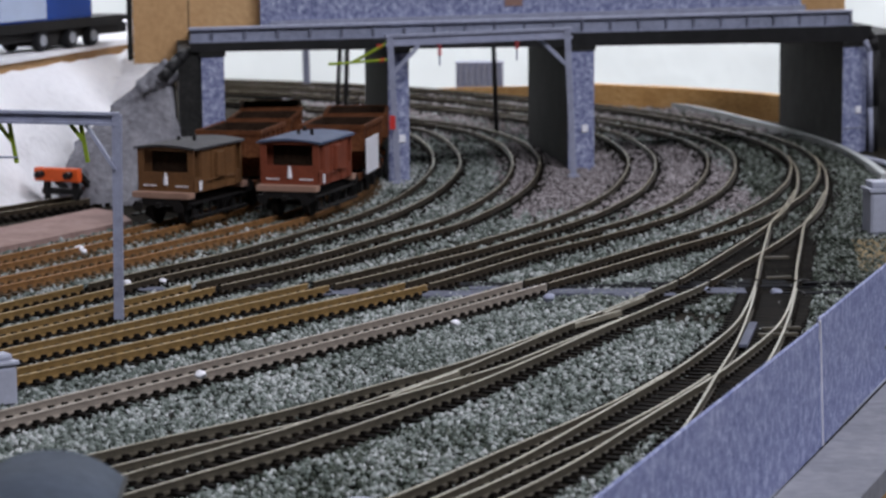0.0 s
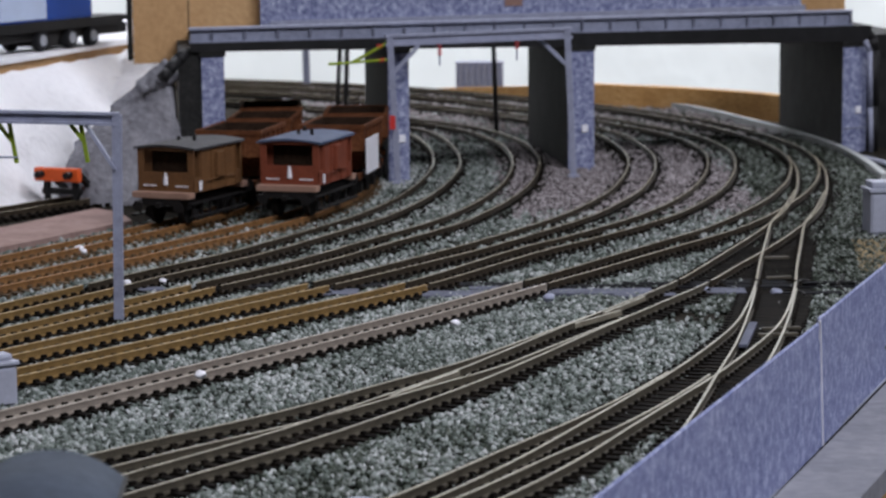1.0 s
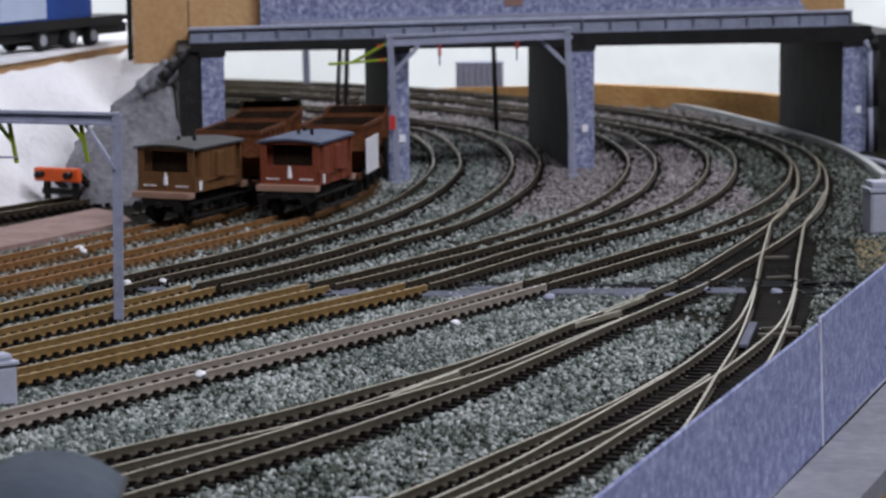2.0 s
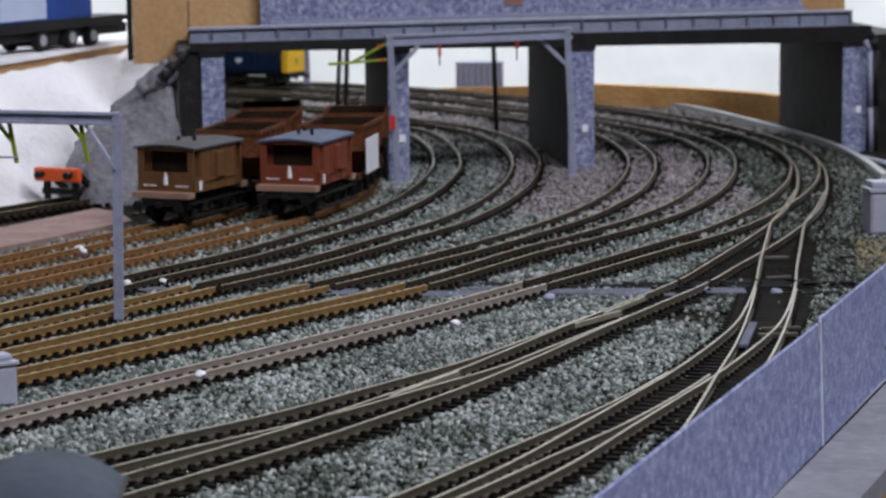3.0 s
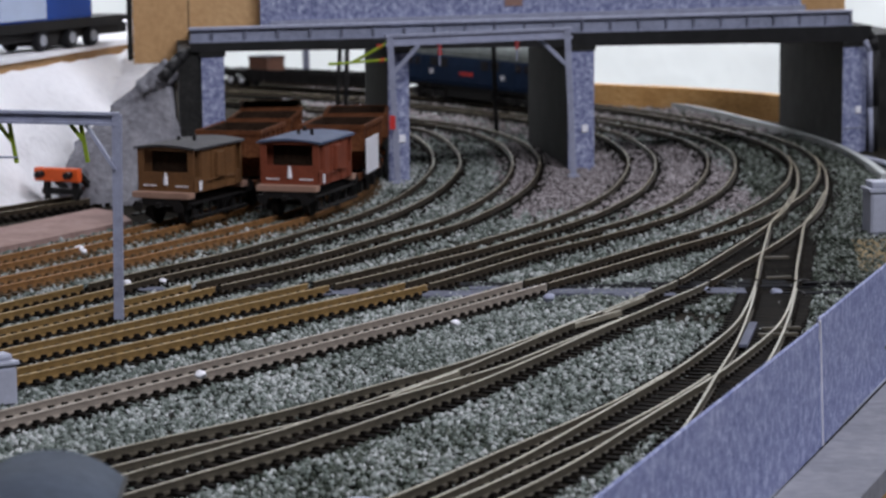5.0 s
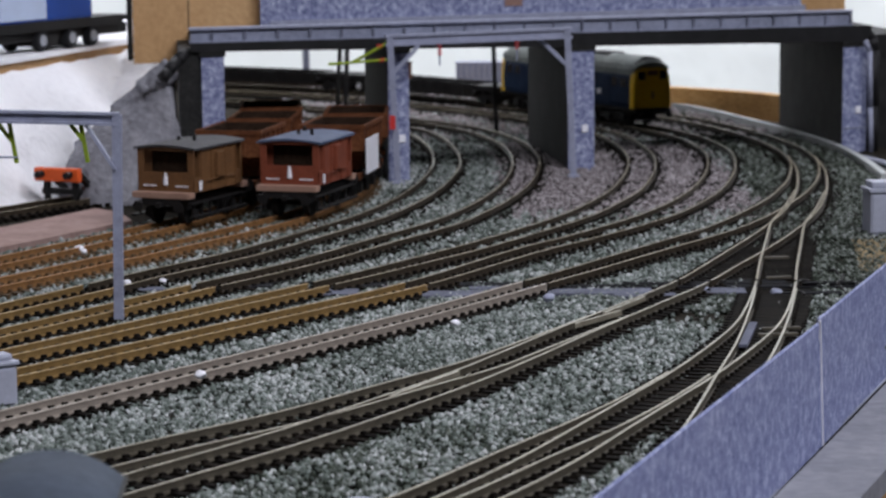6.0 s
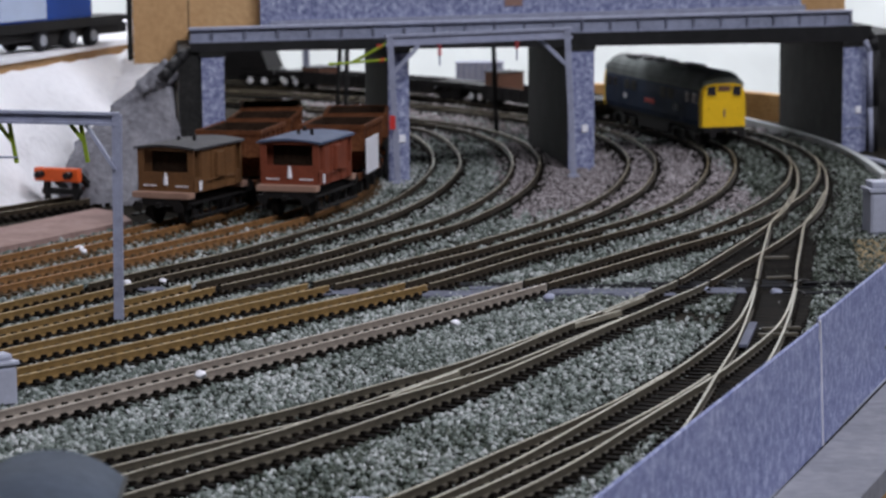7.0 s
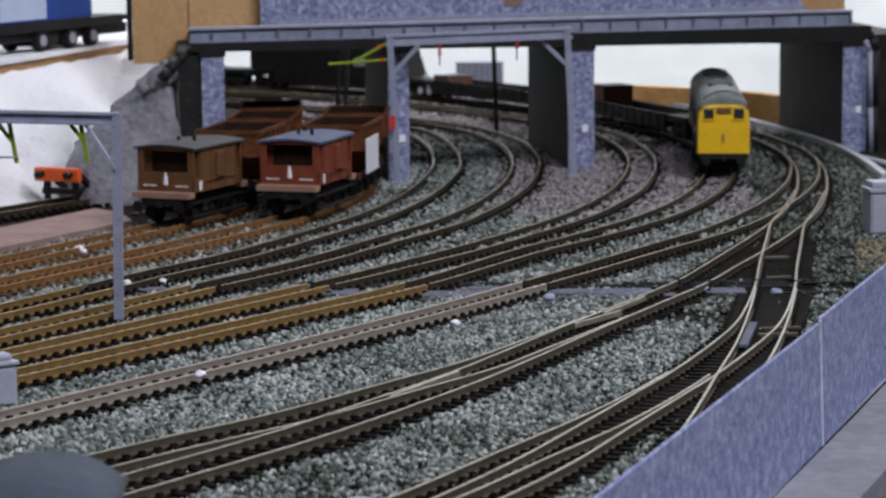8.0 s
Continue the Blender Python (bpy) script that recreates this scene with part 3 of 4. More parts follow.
wing("drain_pipe", [(306, -4, 0.073), (309, -5, 0.066), (310, -5, 0.03), (311, -5, 0.0)], 0.0017, M_STEEL, "pale grey pipe beside the end pier")


def boards_above():
    # The strip at -124.6 paints the shaded gap between the two tan boards.
    for s0, s1, z0, d0, d1, mat, label in ((-160, -156.8, 0.072, 68, 76, M_DARK, "thin dark strip at the edge of a board behind the bridge"), (-156.5, -124, 0.070, 66, 72, M_MDF, "tan wooden board standing behind the bridge"), (-124.6, -123.2, 0.070, 70.8, 72.3, M_DARK, "thin dark strip at the edge of a board behind the bridge"), (-126, -79, soffit(-73) + 0.004, 72.5, 77, M_MDF, "tan wooden board standing behind the bridge"),
                                           (-80, 294, soffit(-73) + 0.001, 66.5, 69.8, M_GRANITE, "blue-grey granite-patterned panel standing behind the parapet"), (-78.5, 330, soffit(-73) + 0.0, 70, 76, M_MDF, "tan wooden board standing behind the bridge")):
        bm = B()
        skew(bm, s0, s1, d0, d1, z0, 0.15)
        slab("granite_panel" if mat is M_GRANITE else "backing_board", bm, mat, label, "board")
    bm = B()
    skew(bm, -74, 296, 64, 66.4, deck_top(0), deck_top(0) + 0.0065, deck_top(290), deck_top(290) + 0.0085)
    slab("kerb_strip", bm, M_STEEL, "pale grey strip along the foot of the granite panel", "trim")
    bm = B()
    skew(bm, 78, 90, 66.2, 66.45, 0.097, 0.12)
    slab("rust_stain", bm, paint("rust_stain", (0.28, 0.17, 0.14), 0.7), "small brown patch on the granite panel", "patch")


boards_above()

# ---- low granite wall in front ----


def low_wall():
    t = thing("retaining_wall", Matrix(), "low wall covered in blue-grey granite-patterned paper", "wall")
    a, b = Vector((0.0346, 0.5528, 0)), Vector((0.1588, 0.8862, 0))
    d = (b - a).normalized()
    a, b = a - d * 0.012, b + d * 0.08
    joint = Vector((0.1206, 0.7808, 0))
    n = Vector((-d.y, d.x, 0)) * 0.0011
    for p, q, z in ((a, joint - d * 0.0004, 0.0318), (joint + d * 0.0004, b, 0.0333)):
        bm = B()
        loft(bm, [[v + Vector((0, 0, -0.0104)), v + Vector((0, 0, z)), v + n + Vector((0, 0, z)), v + n + Vector((0, 0, -0.0104))] for v in (p, q)])
        bmesh.ops.recalc_face_normals(bm, faces=bm.faces)
        bmesh.ops.bevel(bm, geom=list(bm.edges), offset=0.0004, segments=1, affect="EDGES")
        part("wall_panel", bm, M_GRANITE_WALL, t)
    bm = B()
    bar(bm, joint + d * 0.007 - n * 0.05 + Vector((0, 0, -0.0099)), joint - n * 0.05 + Vector((0, 0, 0.0326)), 0.0008, 0.0008)
    part("joint_edge", bm, M_WHITE, t, "white paper edge at the joint")
    bm = B()
    bar(bm, a - n * 0.3 + Vector((0, 0, -0.0099)), b - n * 0.3 + Vector((0, 0, -0.0099)), 0.0009, 0.0008)
    part("base_line", bm, M_CABINET, t, "pale edge along the foot")


low_wall()

# ---- hillside on the left ----


def grid_mesh(bm, at, nu, nv):
    vs = [[bm.verts.new(at(i / nu, j / nv)) for j in range(nv + 1)] for i in range(nu + 1)]
    for i in range(nu):
        for j in range(nv):
            bm.faces.new((vs[i][j], vs[i + 1][j], vs[i + 1][j + 1], vs[i][j + 1]))
    bmesh.ops.recalc_face_normals(bm, faces=bm.faces)
    return bm


def along(pts, u):
    k = u * (len(pts) - 1)
    i = min(int(k), len(pts) - 2)
    return Vector(pts[i]).lerp(Vector(pts[i + 1]), k - i)


def hillside():
    foot = [(-0.3600, 1.1874, 0.0), (-0.2800, 1.2732, 0.0), (-0.2320, 1.3366, 0.0), (-0.2050, 1.4103, 0.0), (-0.1700, 1.4532, 0.0)]
    top = [(-0.36, 0.985, 0.0660), (-0.30, 1.225, 0.0660), (-0.2565, 1.405, 0.0660), (-0.2035, 1.612, 0.0668), (-0.166, 1.560, 0.0720)]

    def at(u, v):
        p = along(foot, u).lerp(along(top, u), v)
        k = math.sin(math.pi * v)
        return p + Vector((0, -0.010 * k, 0.006 * k)) + noise.noise_vector(p * 28) * 0.0055 * k + noise.noise_vector(p * 90) * 0.0016
    bm = grid_mesh(B(), at, 70, 44)
    bmesh.ops.solidify(bm, geom=list(bm.faces), thickness=0.004)
    slab("plaster_slope", bm, M_PLASTER, "bright white unpainted plaster slope below the road", "hillside", smooth=True)


def rock_face():
    foot = [(-0.2050, 1.3709, 0.0), (-0.1900, 1.3537, 0.0), (-0.1700, 1.3640, 0.0), (-0.1470, 1.3777, 0.0)]
    top = [(-0.199, 1.388, 0.026), (-0.179, 1.395, 0.044), (-0.164, 1.395, 0.060), (-0.150, 1.392, 0.076)]

    def at(u, v):
        p = along(foot, u).lerp(along(top, u), v)
        k = math.sin(math.pi * min(1, v * 1.1)) ** 0.6 if v < 0.95 else 0.3
        return p + Vector((0, -0.010 * k, 0.002 * k)) + noise.noise_vector(p * 30) * 0.0035 * k + noise.noise_vector(p * 120) * 0.0009
    bm = grid_mesh(B(), at, 48, 36)
    bmesh.ops.solidify(bm, geom=list(bm.faces), thickness=0.012)
    slab("rock_face", bm, M_ROCK, "rough grey painted plaster rock beside the bridge pier", "rock", smooth=True)
    bm = B()
    for k in range(6):
        bmesh.ops.create_icosphere(bm, subdivisions=2, radius=random.uniform(0.0015, 0.0032), matrix=Matrix.Translation((-0.160 + random.uniform(-0.006, 0.008), 1.371 + random.uniform(-0.003, 0.003), 0.058 + random.uniform(-0.006, 0.012))))
    for v in bm.verts:
        v.co += noise.noise_vector(v.co * 300) * 0.0014
    slab("plaster_lump", bm, M_ROCK, "lumpy grey plaster on the rock face", "rock", smooth=True)


def road_above():
    bm = B()
    pts = [(-0.36, 0.994), (-0.253, 1.412), (-0.1985, 1.625), (-0.16, 1.61), (-0.16, 1.90), (-0.6, 1.90), (-0.6, 0.994)]
    loft(bm, [[(x, y, z) for x, y in pts] for z in (0.0738, 0.0765)])
    bmesh.ops.recalc_face_normals(bm, faces=bm.faces)
    slab("upper_road", bm, M_PLASTER, "white card road above the plaster slope", "road", "structure")
    bm = B()
    pts = [(-0.355, 1.005), (-0.253, 1.422), (-0.2000, 1.632), (-0.175, 1.63), (-0.175, 1.89), (-0.59, 1.89), (-0.59, 1.005)]
    loft(bm, [[(x, y, z) for x, y in pts] for z in (0.0665, 0.0737)])
    bmesh.ops.recalc_face_normals(bm, faces=bm.faces)
    slab("road_base", bm, M_MDF, "tan wooden base under the white road", "board", "structure")
    for x, y in ((-0.300, 1.590), (-0.250, 1.796), (-0.500, 1.590)):
        bm = B()
        bar(bm, (x, y, -0.0), (x, y, 0.0664), 0.02, 0.02)
        slab("road_support", bm, M_MDF, "square wooden post under the upper road", "post", "structure")


hillside()
rock_face()
road_above()


def lorry():
    ang = math.degrees(math.atan2(0.146, 0.062))
    t = thing("lorry", pose(-0.2105, 1.592, 0.0765, 0, 0, ang), "bright blue toy lorry with black chassis on the upper road", "lorry")
    L = mm * 1.08
    bm = B()
    box(bm, -185 * L, 0 * L, -9 * L, 9 * L, 6 * L, 12 * L, 0.0006)
    box(bm, -185 * L, -10 * L, -12.5 * L, 12.5 * L, 11.5 * L, 17 * L, 0.0004)
    box(bm, -90 * L, -80 * L, -11 * L, 11 * L, 2 * L, 9 * L, 0.0006)
    box(bm, -10 * L, 4 * L, -12.5 * L, 12.5 * L, 13.5 * L, 16.5 * L, 0.0010)
    part("chassis", bm, M_BLACK, t)
    bm = box(B(), -145 * L, -45 * L, -13 * L, 13 * L, 17 * L, 56 * L, 0.0015)
    b = part("cargo_body", bm, M_LORRY, t, "bright blue box body")
    bm = box(B(), -142 * L, -95 * L, -13.4 * L, -13.0 * L, 18.5 * L, 50 * L)
    panel = part("side_panel", bm, M_LORRY_PALE, b, "pale blue printed panel")
    for k, w in ((36, 32), (32, 22)):
        bm = box(B(), -135 * L, (-135 + w) * L, -13.7 * L, -13.4 * L, k * L, (k + 2) * L)
        part("print_bar", bm, M_LORRY, b, "blue bar of print")
    bm = box(B(), -62 * L, -54 * L, -13.6 * L, -13.0 * L, 42 * L, 50 * L, 0.0003)
    part("side_sticker", bm, M_GREEN, b)
    bm = box(B(), -185 * L, -148 * L, -13 * L, 13 * L, 10 * L, 44 * L, 0.003)
    c = part("cab", bm, M_LORRY, t)
    bm = box(B(), -180 * L, -160 * L, -13.3 * L, -12.9 * L, 26 * L, 38 * L, 0.0004)
    part("cab_window", bm, M_GLASS, c)
    for x in (-168, -97, -66, -43):
        for s in (-1, 1):
            bm = drum(B(), (x * L, s * 7.5 * L, 6.2 * L), (x * L, s * 12 * L, 6.2 * L), 6.2 * L, 24)
            bmesh.ops.bevel(bm, geom=list(bm.edges), offset=0.0007, segments=2, affect="EDGES")
            w = part("wheel", bm, M_TYRE, t)
            bm = drum(B(), (x * L, s * 11 * L, 6.2 * L), (x * L, s * 12.6 * L, 6.2 * L), 3.7 * L, 20, 3.0 * L)
            part("rim", bm, M_RIM, w, "grey wheel rim")


lorry()

# ---- gantries ----


def hpost(bm, a, b, w):
    """An H-section post from a to b, in one piece."""
    a, b = Vector(a), Vector(b)
    h, f, k = w / 2, w * 0.24, w * 0.15
    prof = [(-h, -h), (h, -h), (h, -h + f), (k, -h + f), (k, h - f), (h, h - f), (h, h), (-h, h), (-h, h - f), (-k, h - f), (-k, -h + f), (-h, -h + f)]
    loft(bm, [[p + Vector((u, v, 0)) for u, v in prof] for p in (a, b)])
    bmesh.ops.recalc_face_normals(bm, faces=bm.faces)
    return bm


def gantry_front():
    t = thing("gantry", Matrix(), "lilac-grey plastic overhead-line portal gantry before the bridge", "gantry")
    la, lb = Vector((-0.0255, 1.4240, 0.0)), Vector((-0.0295, 1.4240, 0.0885))
    ra, rb = Vector((0.0775, 1.4497, 0.0)), Vector((0.0738, 1.4497, 0.0905))
    for a, b in ((la, lb), (ra, rb)):
        p = part("post", hpost(B(), a, b, 0.0036), M_STEEL, t)
        part("foot", box(B(), a.x - 0.0035, a.x + 0.0035, a.y - 0.0035, a.y + 0.0035, 0.001, 0.004, 0.0005), M_STEEL, p)
    bm = B()
    d = (rb - lb).normalized()
    for z, w in ((-0.0005, 0.0016), (-0.0055, 0.0016)):
        bar(bm, lb - d * 0.003 + Vector((0, 0, z)), rb + d * 0.003 + Vector((0, 0, z)), 0.0036, w)
    bar(bm, lb + Vector((0, 0, -0.003)), rb + Vector((0, 0, -0.003)), 0.001, 0.005)
    part("beam", bm, M_STEEL, t)
    for a, b in ((lb + Vector((0.0165, 0, -0.006)), lb + Vector((0.0005, 0, -0.0235))), (rb + Vector((-0.0165, 0, -0.006)), rb + Vector((-0.0005, 0, -0.0215)))):
        part("knee_brace", bar(B(), a, b, 0.0024, 0.0024, 0.0003), M_STEEL, t)
    part("red_plate", box(B(), -0.0302, -0.0268, 1.4194, 1.4204, 0.0345, 0.0425), M_REDBAR, t, "small red plate")
    for x, y, top, low in ((-0.001, 1.4309, 0.083, 0.0705), (0.0440, 1.4420, 0.0855, 0.0725)):
        dr = part("dropper", drum(B(), (x, y, low), (x, y, top), 0.0005, 8), M_STEEL, t)
        bm = B()
        for k in range(4):
            drum(bm, (x, y, top - 0.0005 - k * 0.0017), (x, y, top - 0.0013 - k * 0.0017), 0.0013, 12)
        part("insulator", bm, M_REDBAR, dr, "red ribbed insulator")
    arm = part("cantilever", tube(B(), [Vector((-0.0294, 1.4240, 0.0745)), Vector((-0.0649, 1.4189, 0.0725))], 0.0008), M_GREEN, t, "lime green cantilever arm")
    part("stay", tube(B(), [Vector((-0.0300, 1.4240, 0.0845)), Vector((-0.0507, 1.4214, 0.0735))], 0.0009), M_GREEN, arm)
    for a in ((-0.0330, 1.4237, 0.0743), (-0.0341, 1.4237, 0.0823)):
        bm = B()
        for k in range(3):
            drum(bm, (a[0] - k * 0.0011, a[1], a[2] - k * 0.0002), (a[0] - 0.0006 - k * 0.0011, a[1], a[2] - k * 0.0002), 0.0014, 12)
        part("insulator", bm, M_REDBAR, arm, "red ribbed insulator")


def gantry_left():
    t = thing("gantry", Matrix(), "lilac-grey plastic gantry with lime green arms in the yard", "gantry")
    a, b = Vector((-0.1290, 0.9680, 0.0)), Vector((-0.1276, 0.9680, 0.084))
    part("post", hpost(B(), a, b, 0.0036), M_STEEL, t)
    c, d = Vector((-0.2320, 0.9560, 0.0)), Vector((-0.2361, 0.9560, 0.0885))
    part("post", hpost(B(), c, d, 0.0036), M_STEEL, t)
    bm = B()
    for z in (0.0005, -0.0035):
        bar(bm, d + Vector((0, 0, z)), b + Vector((0.001, 0, z)), 0.0036, 0.0011)
    bar(bm, d + Vector((0, 0, -0.0015)), b + Vector((0, 0, -0.0015)), 0.001, 0.0045)
    part("beam", bm, M_STEEL, t)
    for o in (0.0012, -0.0012):
        part("knee_brace", bar(B(), b + Vector((-0.0125, o, -0.003)), b + Vector((-0.001, o, -0.0215)), 0.0026, 0.0011), M_STEEL, t)
    for x in (-0.1475, -0.1755):
        arm = part("drop_arm", bar(B(), (x + 0.0055, 0.9680, 0.0815), (x + 0.008, 0.9680, 0.0655), 0.0016, 0.0016, 0.0002), M_GREEN, t, "lime green drop arm")
        part("strut", bar(B(), (x, 0.9680, 0.0828), (x + 0.0065, 0.9680, 0.074), 0.0015, 0.0015), M_GREEN, arm)
    part("contact_wire", drum(B(), (-0.1938, 0.9671, 0.0685), (-0.1668, 0.9671, 0.0678), 0.0004, 6), M_STEEL, t)


gantry_front()
gantry_left()


def small_post(name, a, b, w, mat, label, foot=0.0):
    t = thing(name, Matrix(), label, "post")
    part("shaft", bar(B(), a, b, w, w, w * 0.15), mat, t)
    if foot:
        part("foot", box(B(), a[0] - foot, a[0] + foot, a[1] - foot, a[1] + foot, a[2], a[2] + 0.003, 0.0006), mat, t)


small_post("mast", (0.0385, 1.7343, 0.0), (0.0364, 1.7343, 0.074), 0.0032, M_GIRDER, "thin black mast standing beyond the bridge", 0.003)
small_post("mast", (-0.0685, 1.7360, 0.0), (-0.0653, 1.7360, 0.080), 0.0032, M_GIRDER, "thin black mast standing beyond the bridge", 0.003)
small_post("mast", (-0.0745, 1.7240, 0.0), (-0.0699, 1.7360, 0.078), 0.0026, M_DARK, "leaning dark strut beside a black mast", 0.003)
small_post("mast", (-0.1180, 2.1646, 0.0), (-0.1189, 2.1646, 0.060), 0.006, M_PARAPET, "grey mast at the back of the layout", 0.004)


def ribbed_hut():
    t = thing("ribbed_hut", pose(0.0335, 2.1595, 0.0, 0, 0, -4), "pale lilac-grey ribbed container behind the tracks", "container")
    part("body", box(B(), -0.0205, 0.0205, -0.008, 0.008, 0.0, 0.0222, 0.0008), M_CABINET, t)
    for k in range(8):
        x = -0.0185 + k * 0.0053
        part("rib", box(B(), x - 0.0013, x + 0.0013, -0.0096, -0.008, 0.001, 0.0215, 0.0003), M_STEEL, t)
    part("lid", box(B(), -0.0212, 0.0212, -0.0092, 0.0088, 0.0222, 0.0232, 0.0004), M_STEEL, t)


def relay_cabinet(x, y, w, h, turn):
    t = thing("relay_cabinet", pose(x, y, 0.0008, 0, 0, turn), "pale lilac-grey lineside cabinet on the ballast", "cabinet", "lineside cabinets")
    part("body", box(B(), -w / 2, w / 2, -w / 2.4, w / 2.4, 0.0, h * 0.8, 0.0008), M_CABINET, t)
    part("lid", box(B(), -w / 2 - 0.0008, w / 2 + 0.0008, -w / 2.4 - 0.0008, w / 2.4 + 0.0008, h * 0.8, h * 0.88, 0.0006), M_CABINET, t)
    part("cap", box(B(), -w / 2 + 0.001, w / 2 - 0.001, -w / 2.4 + 0.001, w / 2.4 - 0.001, h * 0.88, h, 0.0008), M_CABINET, t)
    part("door", box(B(), -w / 2 + 0.0012, w / 2 - 0.0012, -w / 2.4 - 0.0005, -w / 2.4, 0.002, h * 0.74, 0.0002), M_CABINET, t)


ribbed_hut()
relay_cabinet(0.2165, 1.2063, 0.0165, 0.0268, 8)
relay_cabinet(-0.1485, 0.8068, 0.0105, 0.0185, 35)
wing("pipe_run", [(285, -20, 0.004), (291, -62, 0.005), (285, -140, 0.006), (263, -200, 0.010)], 0.0018, M_CABINET, "pale pipe running along the ballast to a cabinet")


def buffer_stop():
    t = thing("buffer_stop", pose(-0.2085, 1.3323, 0.006, 0, 0, 65), "orange-red and black buffer stop at the siding's end", "buffer stop")
    part("beam", box(B(), -0.0015, 0.0015, -0.0105, 0.0105, 0.0075, 0.0130, 0.0006), M_ORANGE, t, "orange-red buffer beam")
    for s in (-1, 1):
        part("upright", bar(B(), (0.0025, s * 0.0068, 0.0), (0.0022, s * 0.0068, 0.0125), 0.0022, 0.0022), M_BLACK, t)
        part("brace", bar(B(), (0.0035, s * 0.0068, 0.011), (0.019, s * 0.0068, 0.0), 0.0022, 0.0022), M_BLACK, t)
        part("buffer", drum(B(), (-0.005, s * 0.0068, 0.0105), (-0.0015, s * 0.0068, 0.0105), 0.0014, 14), M_BLACK, t)
    part("tie", box(B(), 0.0015, 0.004, -0.009, 0.009, 0.002, 0.0045, 0.0003), M_BLACK, t)
    for ob in t.children:
        ob.data.transform(Matrix.Scale(1.35, 4))


buffer_stop()


def lamp_hut():
    t = thing("lineside_hut", pose(-0.0855, 0.5068, 0.0, 0, 0, 3), "small brown hut with a curved slate-grey roof", "hut")
    part("walls", box(B(), -0.0157, 0.0157, -0.024, 0.0235, 0.0008, 0.0428, 0.0006), M_RUSTWAGON, t)
    rings = []
    for y, d in ((-0.0265, 0.0006), (-0.026, 0.0), (0.0235, 0.0), (0.0242, 0.0006)):
        ring = [(-0.0162 + 0.0324 * k / 18, y, 0.0428 + 0.0064 * (1 - abs(2 * k / 18 - 1) ** 2.2) - d) for k in range(19)]
        rings.append(ring + [(0.0162, y, 0.0418), (-0.0162, y, 0.0418)])
    bm = loft(B(), rings)
    bmesh.ops.recalc_face_normals(bm, faces=bm.faces)
    part("roof", bm, M_GREYROOF, t, "curved slate-grey roof", True)
    part("door", box(B(), 0.0157, 0.0161, -0.012, -0.002, 0.001, 0.033, 0.0002), M_BROWN, t)
    part("window", box(B(), 0.0157, 0.0161, 0.004, 0.016, 0.022, 0.034, 0.0002), M_GLASS, t)
    part("gutter", drum(B(), (0.0166, -0.026, 0.0424), (0.0166, 0.0235, 0.0424), 0.0006, 8), M_BLACK, t)


lamp_hut()


def scraps():
    for x, y, z, r, mat, name, label in ((-0.0835, 0.8334, 0.0065, 0.0021, M_WHITE, "white_clip", "small white blob of glue on the track"), (0.0045, 0.9311, 0.0065, 0.0019, M_WHITE, "white_clip", "small white blob of glue on the track"),
                                         (0.043, 0.9954, 0.0055, 0.0026, M_STEEL, "grey_disc", "small grey disc at the baseboard joint"), (-0.1715, 1.1514, 0.005, 0.0024, M_WHITE, "white_scrap", "crumpled white scrap between the rails"),
                                         (-0.168, 1.1429, 0.005, 0.0016, M_WHITE, "white_scrap", "crumpled white scrap between the rails"), (-0.1365, 1.0537, 0.004, 0.0017, M_WHITE, "white_scrap", "small white scrap at the baseboard joint"),
                                         (-0.1215, 1.0571, 0.004, 0.0017, M_WHITE, "white_scrap", "small white scrap at the baseboard joint"), (-0.0405, 0.7374, 0.0035, 0.0011, M_LORRY, "blue_bead", "tiny blue bead between the rails"),
                                         (-0.0785, 0.7520, 0.003, 0.0020, M_GIRDER, "black_block", "small black block in the ballast"), (-0.0235, 0.6397, 0.0045, 0.0085, M_CABINET, "white_pebble", "low rounded white pebble beside the track"),
                                         (0.1085, 1.0263, 0.003, 0.0030, M_PARAPET, "grey_lump", "grey lump of filler at the joint"), (0.139, 1.0186, 0.003, 0.0026, M_PARAPET, "grey_lump", "grey lump of filler at the joint")):
        bm = B()
        bmesh.ops.create_icosphere(bm, subdivisions=3, radius=r)
        for v in bm.verts:
            v.co += noise.noise_vector(v.co * 0.9 / r + Vector((x * 900, y * 700, 0))) * r * 0.3
            v.co.z *= 0.7
        ob = slab(name, bm, mat, label, "scrap", smooth=True)
        ob.location = (x, y, z)


scraps()
for pts, w in (([(193, 1079), (200, 1127), (206, 1179)], 0.018),):
    ribbon("earth_patch", pts, w, 0.0006, 0.0024, M_MOSS, "strip of brown earth scatter beside the wall", "earth", "stuff")


def wires():
    """Thin feed wires that cross the joint between the boards."""
    for pts, mat in (([(150, 1011), (146, 1025), (150, 1043), (157, 1050)], M_BLACK), ([(-62, 1052), (-56, 1047), (-50, 1052)], M_BLACK), ([(114, 1042), (122, 1049), (131, 1043)], M_BLACK), ([(172, 1007), (166, 1033), (174, 1059), (170, 1083)], M_BLACK)):
        line = spline(pts, 0.002)
        bm = tube(B(), [Vector((x, y, 0.0030 + 0.0008 * math.sin(i * 0.8))) for i, (x, y) in enumerate(line)], 0.0006, 8)
        ob = slab("feed_wire", bm, mat, ("grey" if mat is M_STEEL else "black") + " thin feed wire bent across the baseboard joint", "wire", smooth=True)
        ob["group"] = "feed wires"


wires()

